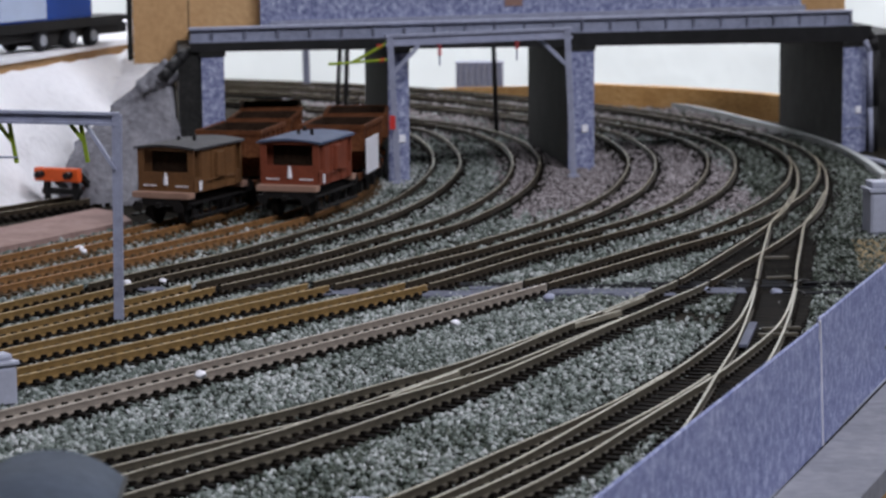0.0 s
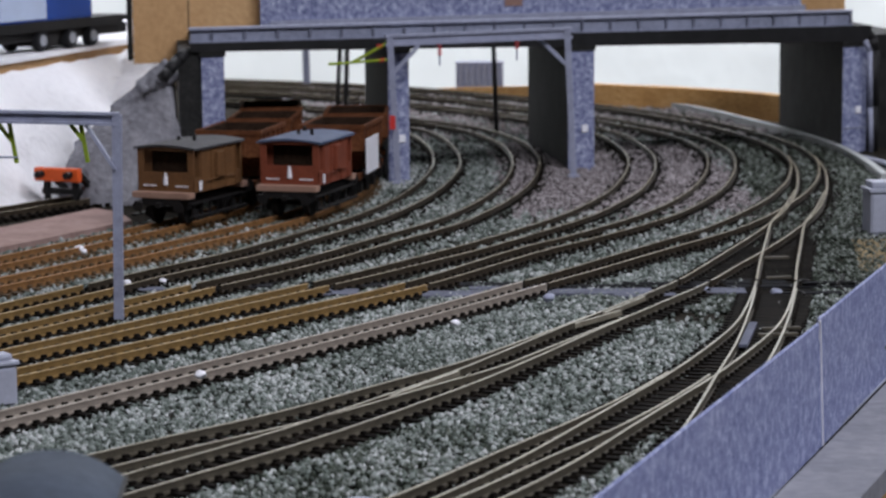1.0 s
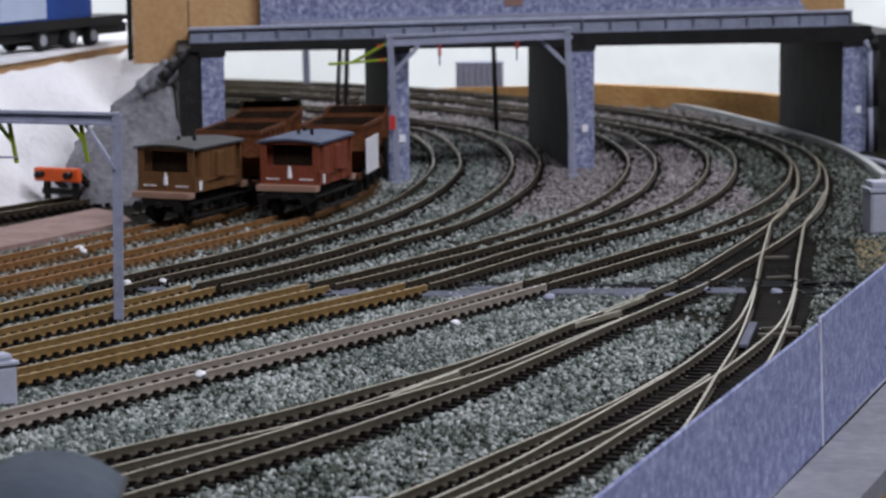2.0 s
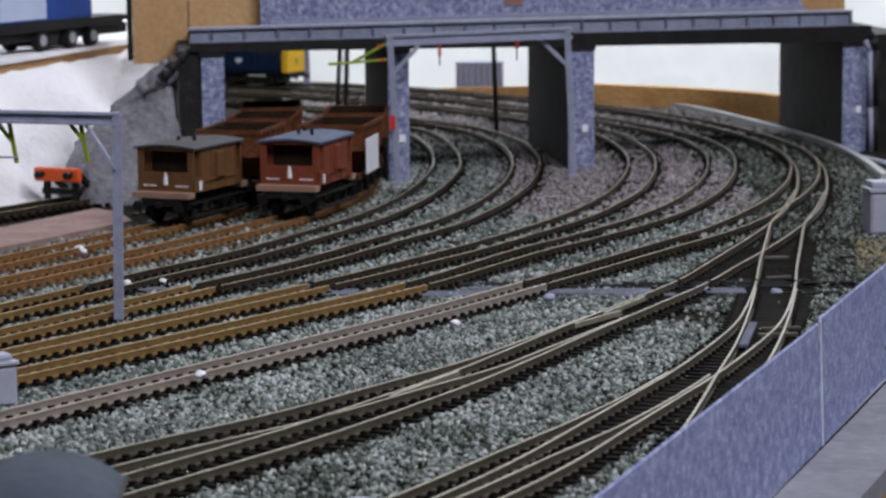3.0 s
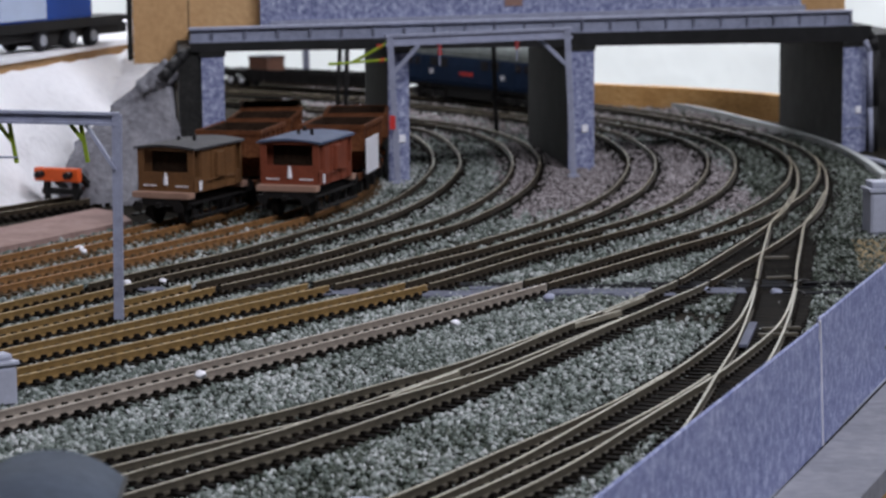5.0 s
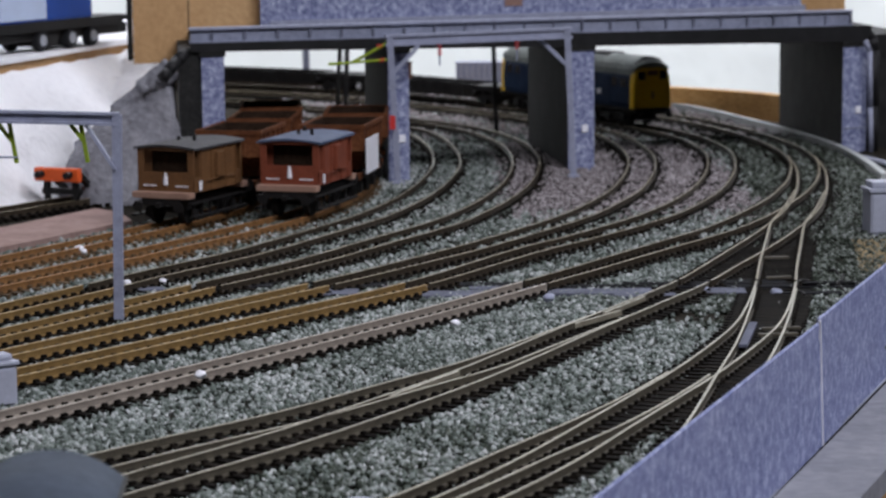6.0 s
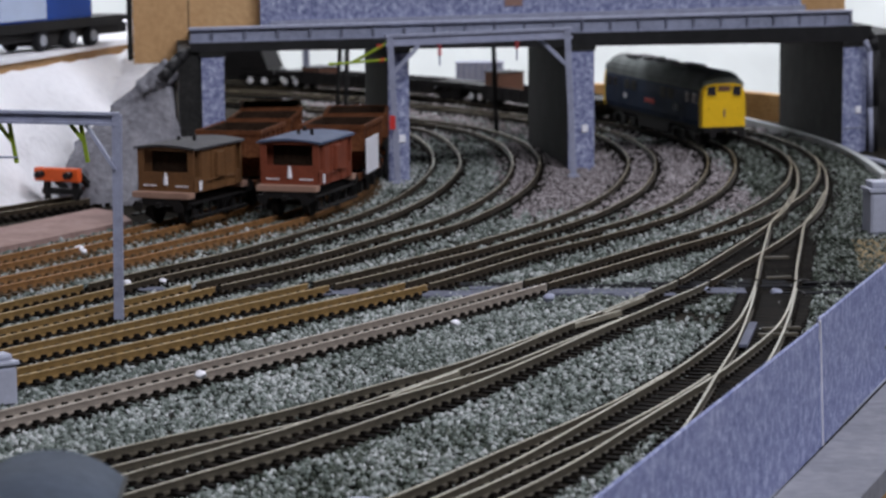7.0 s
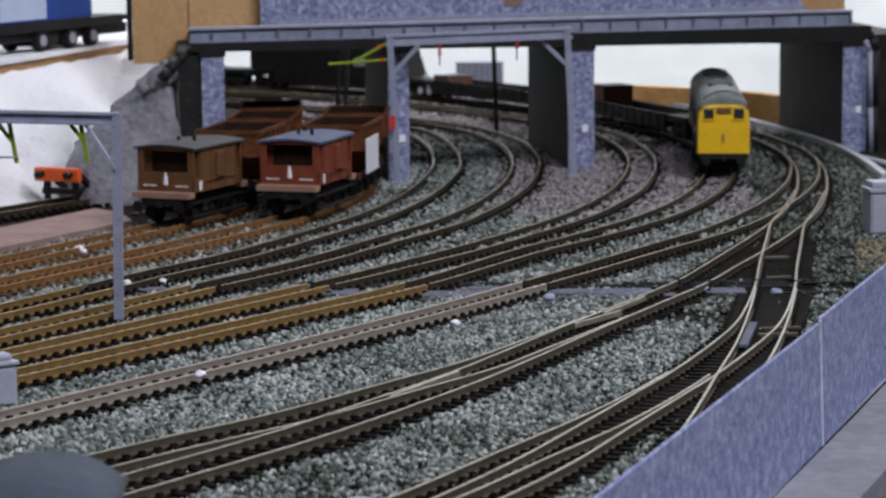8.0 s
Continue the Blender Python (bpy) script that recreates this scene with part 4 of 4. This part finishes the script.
# ---- rolling stock; each vehicle faces +x, with z = 0 on the rail tops ----


def wheelset(parent, x, r=0.0062, mat=None):
    bm = B()
    drum(bm, (x, -0.0095, r), (x, 0.0095, r), 0.0011, 10)
    for s in (-1, 1):
        drum(bm, (x, s * 0.0075, r), (x, s * 0.0100, r), r, 24)
        drum(bm, (x, s * 0.0070, r), (x, s * 0.0076, r), r + 0.0007, 24)
    return part("wheelset", bm, mat or M_BLACK, parent)


def buffers(parent, x, z=0.0135, y=0.0115):
    d = 1 if x > 0 else -1
    for s in (-1, 1):
        bm = drum(B(), (x, s * y, z), (x + d * 0.004, s * y, z), 0.0013, 12)
        drum(bm, (x + d * 0.004, s * y, z), (x + d * 0.0048, s * y, z), 0.0028, 16)
        part("buffer", bm, M_BLACK, parent)
    bm = box(B(), min(x, x + d * 0.006), max(x, x + d * 0.006), -0.0012, 0.0012, 0.008, 0.0105)
    part("coupling", bm, M_BLACK, parent)


def curved_roof(x0, x1, w, z, rise, thick=0.0012):
    rings = []
    n = 14
    for x in (x0, x1):
        top = [(x, -w + 2 * w * k / n, z + rise * (1 - (2 * k / n - 1) ** 2)) for k in range(n + 1)]
        rings.append(top + [(p[0], p[1], p[2] - thick) for p in reversed(top)])
    bm = loft(B(), rings)
    bmesh.ops.recalc_face_normals(bm, faces=bm.faces)
    return bm


def shrink(t, kx, k, kz=0.0, lift=0.0):
    """Brings a vehicle to its modelling scale; wheels stay round."""
    for ob in t.children_recursive:
        if ob.name.startswith(("wheelset", "wheel_face")):
            c = sum((v.co.x for v in ob.data.vertices)) / len(ob.data.vertices)
            ob.data.transform(Matrix.Translation((c * kx, 0, 0)) @ Matrix.Diagonal((k, k, k, 1)) @ Matrix.Translation((-c, 0, 0)))
        else:
            raised = min(v.co.z for v in ob.data.vertices) > 0.008
            ob.data.transform(Matrix.Translation((0, 0, lift if raised else 0)) @ Matrix.Diagonal((kx, k, kz or k, 1)))
    return t


def brake_van(m, body, roof, label):
    t = thing("brake_van", m, label, "brake van", "brake vans")
    hw = 0.0158
    bm = box(B(), -0.030, 0.030, -hw, hw, 0.015, 0.0400, 0.0004)
    b = part("body", bm, body, t)
    for s in (-1, 1):
        # ribs, door and ducket on the side
        for x in (-0.029, -0.012, 0.012, 0.0285):
            part("side_rib", box(B(), x - 0.0005, x + 0.0005, s * hw, s * (hw + 0.0006), 0.0155, 0.0395), body, b)
        part("ducket", box(B(), -0.006, 0.006, s * hw, s * (hw + 0.0022), 0.022, 0.036, 0.0006), body, b)
        part("white_panel", box(B(), 0.0295, 0.0335, s * (hw + 0.0007) - 0.0002, s * (hw + 0.0007) + 0.0002, 0.0165, 0.0215), M_WHITE, b, "small white lettering panel")
        part("handrail", drum(B(), (-0.026, s * (hw + 0.0012), 0.0215), (0.026, s * (hw + 0.0012), 0.0215), 0.0003, 6), body, b)
    for e in (-1, 1):
        x0, x1 = e * 0.030, e * 0.0405
        lo, hi = min(x0, x1), max(x0, x1)
        # verandah: end wall with a wide opening, corner posts, low panel
        xe = e * 0.0405
        a, c = min(xe - e * 0.0009, xe), max(xe - e * 0.0009, xe)
        v = part("verandah", box(B(), a, c, -hw, hw, 0.0155, 0.0265), body, t)
        for s in (-1, 1):
            y0, y1 = sorted((s * hw, s * (hw - 0.0034)))
            part("corner_post", box(B(), a, c, y0, y1, 0.0265, 0.0400), body, v)
            part("side_screen", box(B(), lo, hi, *sorted((s * hw, s * (hw - 0.0008))), 0.0155, 0.0235), body, v)
            part("side_post", box(B(), *sorted((e * 0.0385, e * 0.0395)), *sorted((s * hw, s * (hw - 0.001))), 0.0235, 0.0400), body, v)
            y0, y1 = sorted((s * 0.0055, s * 0.0125))
            part("handrail", box(B(), *sorted((xe, xe + e * 0.0008)), y0, y1, 0.0185, 0.0192), M_WHITE, v, "white end handrail")
        part("lintel", box(B(), a, c, -hw, hw, 0.0382, 0.0400), body, v)
        part("bulkhead_window", box(B(), *sorted((e * 0.0301, e * 0.0306)), -0.011, 0.011, 0.026, 0.0375), M_INSIDE, v, "dark cabin window")
        lamp = part("tail_lamp", drum(B(), (xe + e * 0.0004, 0.0, 0.0195), (xe + e * 0.0004, 0.0, 0.0245), 0.0014, 14, 0.0010), M_WHITE, t, "white tail lamp")
        part("lamp_top", drum(B(), (xe + e * 0.0004, 0.0, 0.0245), (xe + e * 0.0004, 0.0, 0.0262), 0.0007, 10), M_WHITE, lamp)
        part("end_platform", box(B(), *sorted((e * 0.0405, e * 0.0495)), -hw - 0.0004, hw + 0.0004, 0.0125, 0.0158, 0.0004), M_CONCRETE, t, "tan end platform")
        buffers(t, e * 0.0495, 0.0105)
    rf = part("roof", curved_roof(-0.0425, 0.0425, hw + 0.0014, 0.0400, 0.0017), roof, t)
    part("chimney", drum(B(), (0.004, 0.004, 0.0415), (0.004, 0.004, 0.0450), 0.0010, 12), M_BLACK, rf)
    part("ventilator", drum(B(), (-0.014, -0.004, 0.0425), (-0.014, -0.004, 0.0452), 0.0014, 12, 0.0008), M_BLACK, rf)
    part("ventilator", drum(B(), (0.018, 0.0, 0.0428), (0.018, 0.0, 0.0450), 0.0012, 12, 0.0008), M_BLACK, rf)
    part("underframe", box(B(), -0.0485, 0.0485, -0.011, 0.011, 0.0085, 0.0125, 0.0003), M_BLACK, t)
    for s in (-1, 1):
        part("footboard", box(B(), -0.046, 0.046, *sorted((s * 0.0150, s * 0.0180)), 0.0042, 0.0052), M_BLACK, t)
        part("footboard", box(B(), -0.046, 0.046, *sorted((s * 0.0140, s * 0.0165)), 0.0092, 0.0100), M_BLACK, t)
        for x in (-0.04, -0.026, -0.013, 0.0, 0.013, 0.026, 0.04):
            part("hanger", box(B(), x - 0.0005, x + 0.0005, *sorted((s * 0.0145, s * 0.0153)), 0.0050, 0.0125), M_BLACK, t)
        for x in (-0.032, 0.032):
            part("axle_box", box(B(), x - 0.003, x + 0.003, *sorted((s * 0.0118, s * 0.0142)), 0.0030, 0.0085, 0.0005), M_BLACK, t)
    for x in (-0.032, 0.032):
        wheelset(t, x)
    return t


def hopper(m, label, white=False):
    """An open hopper: sloping ends, flared ribs, dark inside."""
    t = thing("hopper_wagon", m, label, "wagon", "hopper wagons")
    w, zt, zb = 0.0162, 0.0365, 0.0135
    L = 0.040
    out = [[(-L, -w, zt), (L, -w, zt), (L, w, zt), (-L, w, zt)], [(-L, -w, 0.024), (L, -w, 0.024), (L, w, 0.024), (-L, w, 0.024)], [(-L * 0.55, -w * 0.7, zb), (L * 0.55, -w * 0.7, zb), (L * 0.55, w * 0.7, zb), (-L * 0.55, w * 0.7, zb)]]
    k = 0.0011
    inn = [[(x - math.copysign(k, x), y - math.copysign(k, y), z + (0.001 if i else 0)) for x, y, z in r] for i, r in enumerate(out)]
    bm = B()
    loft(bm, list(reversed(out)) + inn, caps=True)
    bm.faces.ensure_lookup_table()
    for k in (*range(12, 20), 21):
        bm.faces[k].material_index = 1
    bmesh.ops.recalc_face_normals(bm, faces=bm.faces)
    body = part("body", bm, [M_RUSTWAGON, M_INSIDE], t)
    part("top_rim", box(B(), -L - 0.0008, L + 0.0008, -w - 0.0008, -w + 0.0004, zt - 0.0018, zt + 0.0004), M_RUSTWAGON, body)
    part("top_rim", box(B(), -L - 0.0008, L + 0.0008, w - 0.0004, w + 0.0008, zt - 0.0018, zt + 0.0004), M_RUSTWAGON, body)
    for e in (-1, 1):
        part("end_rim", box(B(), *sorted((e * (L - 0.0004), e * (L + 0.0008))), -w, w, zt - 0.0018, zt + 0.0004), M_RUSTWAGON, body)
        for y in (-0.008, 0.0, 0.008):
            part("end_rib", bar(B(), (e * (L + 0.0003), y, zt - 0.001), (e * (L + 0.0003), y, 0.024), 0.0010), M_RUSTWAGON, body)
        part("end_platform", box(B(), *sorted((e * 0.030, e * 0.0455)), -0.0145, 0.0145, 0.0105, 0.0128), M_RUSTWAGON, t)
        buffers(t, e * 0.0455, 0.0115)
    for s in (-1, 1):
        for x in (-0.030, -0.015, 0.0, 0.015, 0.030):
            part("side_rib", bar(B(), (x, s * (w + 0.0003), zt - 0.001), (x, s * (w + 0.0003), 0.0235), 0.0010), M_RUSTWAGON, body)
        if white:
            part("side_panel", box(B(), -0.012, L - 0.001, *sorted((s * (w + 0.0008), s * (w + 0.0013))), 0.0125, 0.0300, 0.0004), M_WHITE, body, "white side panel")
        part("sole_bar", box(B(), -0.044, 0.044, *sorted((s * 0.011, s * 0.0128)), 0.0085, 0.0120), M_BLACK, t)
        for x in (-0.026, 0.026):
            part("axle_box", box(B(), x - 0.003, x + 0.003, *sorted((s * 0.0115, s * 0.0135)), 0.003, 0.0085, 0.0005), M_BLACK, t)
    bm = box(B(), -L + 0.002, L - 0.002, -w + 0.0015, w - 0.0015, 0.0245, 0.0275)
    for v in bm.verts:
        v.co.z += random.uniform(-0.001, 0.001)
    part("load", bm, M_INSIDE, t, "dark load in the hopper")
    for x in (-0.026, 0.026):
        wheelset(t, x)
    return t


class Way:
    """Places along a track by the distance from its far end."""

    def __init__(self, key, flip=False):
        l = LINES[key][:, :2]
        self.p = l[::-1] if flip else l
        self.s = np.r_[0, np.cumsum(np.hypot(*np.diff(self.p, axis=0).T))]

    def at(self, s):
        return Vector((np.interp(s, self.s, self.p[:, 0]), np.interp(s, self.s, self.p[:, 1]), RAILTOP))

    def put(self, s, base):
        """The pose of a vehicle whose middle is at s, its two wheelsets base apart."""
        a, b = self.at(s - base / 2), self.at(s + base / 2)
        d = b - a
        c = (a + b) / 2
        return pose(c.x, c.y, RAILTOP, 0, 0, math.degrees(math.atan2(d.y, d.x)))


def parked():
    left, right = Way("siding_left", True), Way("siding_right", True)
    for way, y, body, roof, words in ((left, 1.2245, M_BROWN, M_ROOF, "brown guard's brake van with a grey roof parked on the siding"), (right, 1.248, M_RED, M_ROOF_BLUE, "red-brown guard's brake van with a blue-grey roof parked on the siding")):
        k = int(np.argmin(np.abs(way.p[:, 1] - y)))
        s = way.s[k] - 0.033
        shrink(brake_van(way.put(s, 0.042), body, roof, words), 0.64, 1.01, 0.91, 0.0020)
        for n in range(3 if way is left else 2):
            s -= 0.071 if n == 0 else 0.070
            if s > 0.03:
                shrink(hopper(way.put(s, 0.036), "rusty red-brown open hopper wagon behind a brake van", way is right and n == 0), 0.66, 1.06, 1.10)


parked()


def section(x, k, w=0.0172, z0=0.0125, zside=0.0385, ztop=0.0535):
    """Cross-section ring of the locomotive at x, drawn in by k."""
    pts = [(-w * 0.94, z0), (-w, z0 + 0.004), (-w, zside - 0.008), (-w * 0.955, zside)]
    for a in np.linspace(0.08, 0.92, 11):
        t = math.pi * (1 - a)
        pts.append((w * 0.955 * math.cos(t), zside + (ztop - zside) * math.sin(t) ** 0.85))
    pts += [(w * 0.955, zside), (w, zside - 0.008), (w, z0 + 0.004), (w * 0.94, z0)]
    zc = 0.030
    return [(x, y * (1 - k), zc + (z - zc) * (1 - k * 0.5)) for y, z in pts]


def locomotive():
    t = thing("diesel_locomotive", Matrix(), "blue model diesel locomotive with yellow end and grey roof", "locomotive")
    H = 0.084
    bm = B()
    rings = [section(x, k) for x, k in ((-H + 0.004, 0.0), (H - 0.004, 0.0))]
    loft(bm, rings)
    bmesh.ops.recalc_face_normals(bm, faces=bm.faces)
    for f in bm.faces:
        if f.calc_center_median().z > 0.0392:
            f.material_index = 1
    part("body", bm, [M_BLUE, M_LOCOROOF], t)
    for e in (-1, 1):
        # cab front: a thick yellow end with rounded edges, windscreens set in
        bm = B()
        w = 0.0172
        ring = lambda x, k, top: [(x, -w * k, 0.0125), (x, w * k, 0.0125), (x, w * k * 1.0, 0.030), (x, w * k * 0.95, top - 0.0055), (x, w * k * 0.80, top - 0.0015), (x, w * k * 0.45, top), (x, -w * k * 0.45, top), (x, -w * k * 0.80, top - 0.0015), (x, -w * k * 0.95, top - 0.0055), (x, -w * k, 0.030)]
        loft(bm, [ring(e * (H - 0.0045), 1.004, 0.0448), ring(e * (H - 0.0015), 0.995, 0.0445), ring(e * H, 0.955, 0.0435)])
        bmesh.ops.recalc_face_normals(bm, faces=bm.faces)
        f = part("cab_front", bm, M_YELLOW, t, "warning-yellow cab front", False)
        # the brow of the roof above the windscreens
        bm = B()
        loft(bm, [[v for v in section(e * (H - 0.0045), 0.0) if v[2] > 0.038], [(e * (H - 0.0012), y * 0.97, 0.0432 + (z - 0.0385) * 0.35) for _, y, z in section(0, 0.0) if z > 0.038]])
        bmesh.ops.recalc_face_normals(bm, faces=bm.faces)
        part("brow", bm, M_LOCOROOF, t)
        for s in (-1, 1):
            y = s * 0.0098
            part("windscreen", box(B(), *sorted((e * (H - 0.0005), e * (H + 0.0003))), y - 0.0033, y + 0.0033, 0.0352, 0.0420, 0.0004), M_GLASS, f, "dark windscreen")
            for a, b, c, d in ((y - 0.0040, y + 0.0040, 0.0342, 0.0350), (y - 0.0040, y + 0.0040, 0.0422, 0.0429)):
                part("window_frame", box(B(), *sorted((e * (H - 0.0003), e * (H + 0.0006))), a, b, c, d), M_YELLOW, f)
            part("marker_lamp", drum(B(), (e * (H - 0.001), s * 0.0112, 0.0265), (e * (H + 0.0006), s * 0.0112, 0.0265), 0.0009, 12), M_YELLOW, f)
            part("roof_lamp", box(B(), *sorted((e * (H - 0.006), e * (H - 0.003))), s * 0.0062 - 0.0008, s * 0.0062 + 0.0008, 0.0478, 0.0496, 0.0003), M_WHITE, f, "small white horn cover")
        part("headcode_panel", box(B(), *sorted((e * (H - 0.0004), e * (H + 0.0005))), -0.0048, 0.0048, 0.0385, 0.0424, 0.0003), M_BOXLOAD, f, "dark headcode panel")
        part("lamp_bracket", box(B(), *sorted((e * H, e * (H + 0.0010))), -0.0006, 0.0006, 0.0200, 0.0255, 0.0002), M_CONCRETE, f)
        part("buffer_beam", box(B(), *sorted((e * (H - 0.003), e * (H + 0.0005))), -0.0160, 0.0160, 0.0085, 0.0124, 0.0004), M_BLACK, t)
        buffers(t, e * (H + 0.0005), 0.0105, 0.0112)
        bg = part("bogie", box(B(), e * 0.050 - 0.024, e * 0.050 + 0.024, -0.0125, 0.0125, 0.0045, 0.0095, 0.0008), M_BLACK, t)
        for x in (-0.017, 0.017):
            wheelset(bg, e * 0.050 + x, 0.0070)
        for s in (-1, 1):
            for x in (-0.017, 0.0, 0.017):
                part("axle_box", box(B(), e * 0.050 + x - 0.0028, e * 0.050 + x + 0.0028, *sorted((s * 0.0125, s * 0.0150)), 0.0030, 0.0090, 0.0006), M_BLACK, bg)
            # cab side windows and doors
            for x0, x1 in ((H - 0.016, H - 0.0085), (H - 0.026, H - 0.0195)):
                part("side_window", box(B(), *sorted((e * x0, e * x1)), *sorted((s * 0.0167, s * 0.01745)), 0.0290, 0.0360, 0.0003), M_GLASS, t)
            part("cab_door", box(B(), *sorted((e * (H - 0.0345), e * (H - 0.0275))), *sorted((s * 0.0170, s * 0.01745)), 0.0135, 0.0365, 0.0003), M_BLUE, t)
            part("emblem", box(B(), *sorted((e * 0.041, e * 0.0455)), *sorted((s * 0.0171, s * 0.01755)), 0.0215, 0.0255), M_WHITE, t, "white double-barred emblem shape")
    for s in (-1, 1):
        part("name_plate", box(B(), -0.008, 0.008, *sorted((s * 0.0171, s * 0.0177)), 0.0220, 0.0252, 0.0002), M_REDBAR, t, "red plate bar")
        for x in (-0.040, -0.028, 0.022, 0.034):
            part("side_grille", box(B(), x - 0.0045, x + 0.0045, *sorted((s * 0.0168, s * 0.01745)), 0.0285, 0.0365, 0.0003), M_BLACK, t)
    for x, w, l in ((0.030, 0.008, 0.024), (-0.006, 0.006, 0.014), (-0.050, 0.0085, 0.020)):
        part("roof_grille", box(B(), x - l / 2, x + l / 2, -w, w, 0.0520, 0.0541, 0.0006), M_ROOF, t)
    part("roof_fan", drum(B(), (-0.028, 0, 0.0525), (-0.028, 0, 0.0543), 0.0085, 28), M_BLACK, t)
    part("fuel_tank", box(B(), -0.026, 0.026, -0.0140, 0.0140, 0.0035, 0.0120, 0.0015), M_BLACK, t)
    part("frame", box(B(), -0.081, 0.081, -0.0150, 0.0150, 0.0095, 0.0130, 0.0004), M_BLACK, t)
    return shrink(t, 1.17, 0.88, 0.88, 0.0022)


def flat_wagon(label, half, crate=0.0, tall=False):
    t = thing("bogie_wagon", Matrix(), label, "wagon", "train of bogie wagons")
    end = half - 0.032
    part("deck", box(B(), -end, end, -0.0135, 0.0135, 0.0075, 0.0100, 0.0004), M_BLACK, t)
    part("frame", box(B(), -end, end, -0.006, 0.006, 0.0045, 0.0075, 0.0004), M_BLACK, t)
    for s in (-1, 1):
        part("side_beam", box(B(), -end, end, *sorted((s * 0.0125, s * 0.0140)), 0.0055, 0.0155), M_BLACK, t)
        k = -end + 0.006
        while k < end - 0.004:
            part("stanchion", box(B(), k - 0.0006, k + 0.0006, *sorted((s * 0.0140, s * 0.0146)), 0.0055, 0.0160), M_BLACK, t)
            k += 0.0125
    for e in (-1, 1):
        bm = box(B(), *sorted((e * (end - 0.001), e * half)), -0.0130, 0.0130, 0.0105, 0.0150, 0.0005)
        part("raised_end", bm, M_BLACK, t)
        buffers(t, e * half, 0.0105, 0.0100)
        c = e * (half - 0.0165)
        bg = part("bogie", box(B(), c - 0.011, c + 0.011, -0.0105, 0.0105, 0.0035, 0.0080, 0.0006), M_BLACK, t)
        for x in (-0.0068, 0.0068):
            wheelset(bg, c + x, 0.0052)
            for s in (-1, 1) if (e < 0) != tall else ():
                part("wheel_face", drum(B(), (c + x, s * 0.0106, 0.0055), (c + x, s * 0.0117, 0.0055), 0.0029, 18, 0.0024), M_WHITE, bg, "white-painted wheel face")
    if crate:
        part("crate", box(B(), -half + 0.032, -half + 0.053, -0.0115, 0.0115, 0.0100, crate, 0.0006), M_BOXLOAD, t, "brown crate at the wagon's end")
        part("crate_lid", box(B(), -half + 0.031, -half + 0.054, -0.0120, 0.0120, crate, crate + 0.001, 0.0003), M_ROOF, t)
    if tall:
        bm = B()
        loft(bm, [[(x0, -0.0138, z0), (x1, -0.0138, z1), (x1, 0.0138, z1), (x0, 0.0138, z0)] for x0, z0, x1, z1 in ((-half + 0.004, 0.0155, half - 0.004, 0.0155), (-half + 0.004, 0.0300, half - 0.010, 0.0300), (-half + 0.008, 0.0420, half - 0.014, 0.0420))])
        bmesh.ops.recalc_face_normals(bm, faces=bm.faces)
        part("machine_body", bm, M_BLACK, t)
        part("machine_roof", curved_roof(-half + 0.008, half - 0.014, 0.0140, 0.0420, 0.0030), M_GIRDER, t)
        for s in (-1, 1):
            part("pale_panel", box(B(), half - 0.060, half - 0.046, *sorted((s * 0.0137, s * 0.0143)), 0.0225, 0.0290, 0.0004), M_CABINET, t, "pale grey side panel")
    return t


def motions():
    way = Way("running_line", True)
    # distance of the locomotive's nose along the line, second by second
    nose = [(0.0, 0.9057), (1.0, 1.069), (2.0, 1.2372), (3.0, 1.415), (4.0, 1.5879), (5.0, 1.7489), (6.0, 1.893), (7.0, 2.0395), (8.0, 2.2005)]
    times = [k * 0.25 for k in range(33)]

    def at(t):
        """Smooth curve through the seconds."""
        k = min(int(t), 7)
        u = t - k
        v = [b for _, b in nose]
        p = [2 * v[0] - v[1]] + v + [2 * v[-1] - v[-2]]
        a, b, c, d = p[k:k + 4]
        return 0.5 * (2 * b + (c - a) * u + (2 * a - 5 * b + 4 * c - d) * u * u + (3 * b - a - 3 * c + d) * u ** 3)

    back = 0.0
    for ob, half, base in ((locomotive(), 0.1030, 0.117), (flat_wagon("low black bogie wagon with white wheels and a brown crate", 0.097, 0.0255), 0.097, 0.156), (flat_wagon("low black bogie wagon with white wheels and a low brown crate", 0.112, 0.0185), 0.112, 0.185),
                           (flat_wagon("tall black bogie machine wagon with white wheels", 0.092, tall=True), 0.092, 0.146), (flat_wagon("low black empty bogie wagon with white wheels", 0.097), 0.097, 0.156)):
        mid = back + half
        walk(ob, [(t, way.put(at(t) - mid, base)) for t in times])
        back += 2 * half + 0.007


motions()
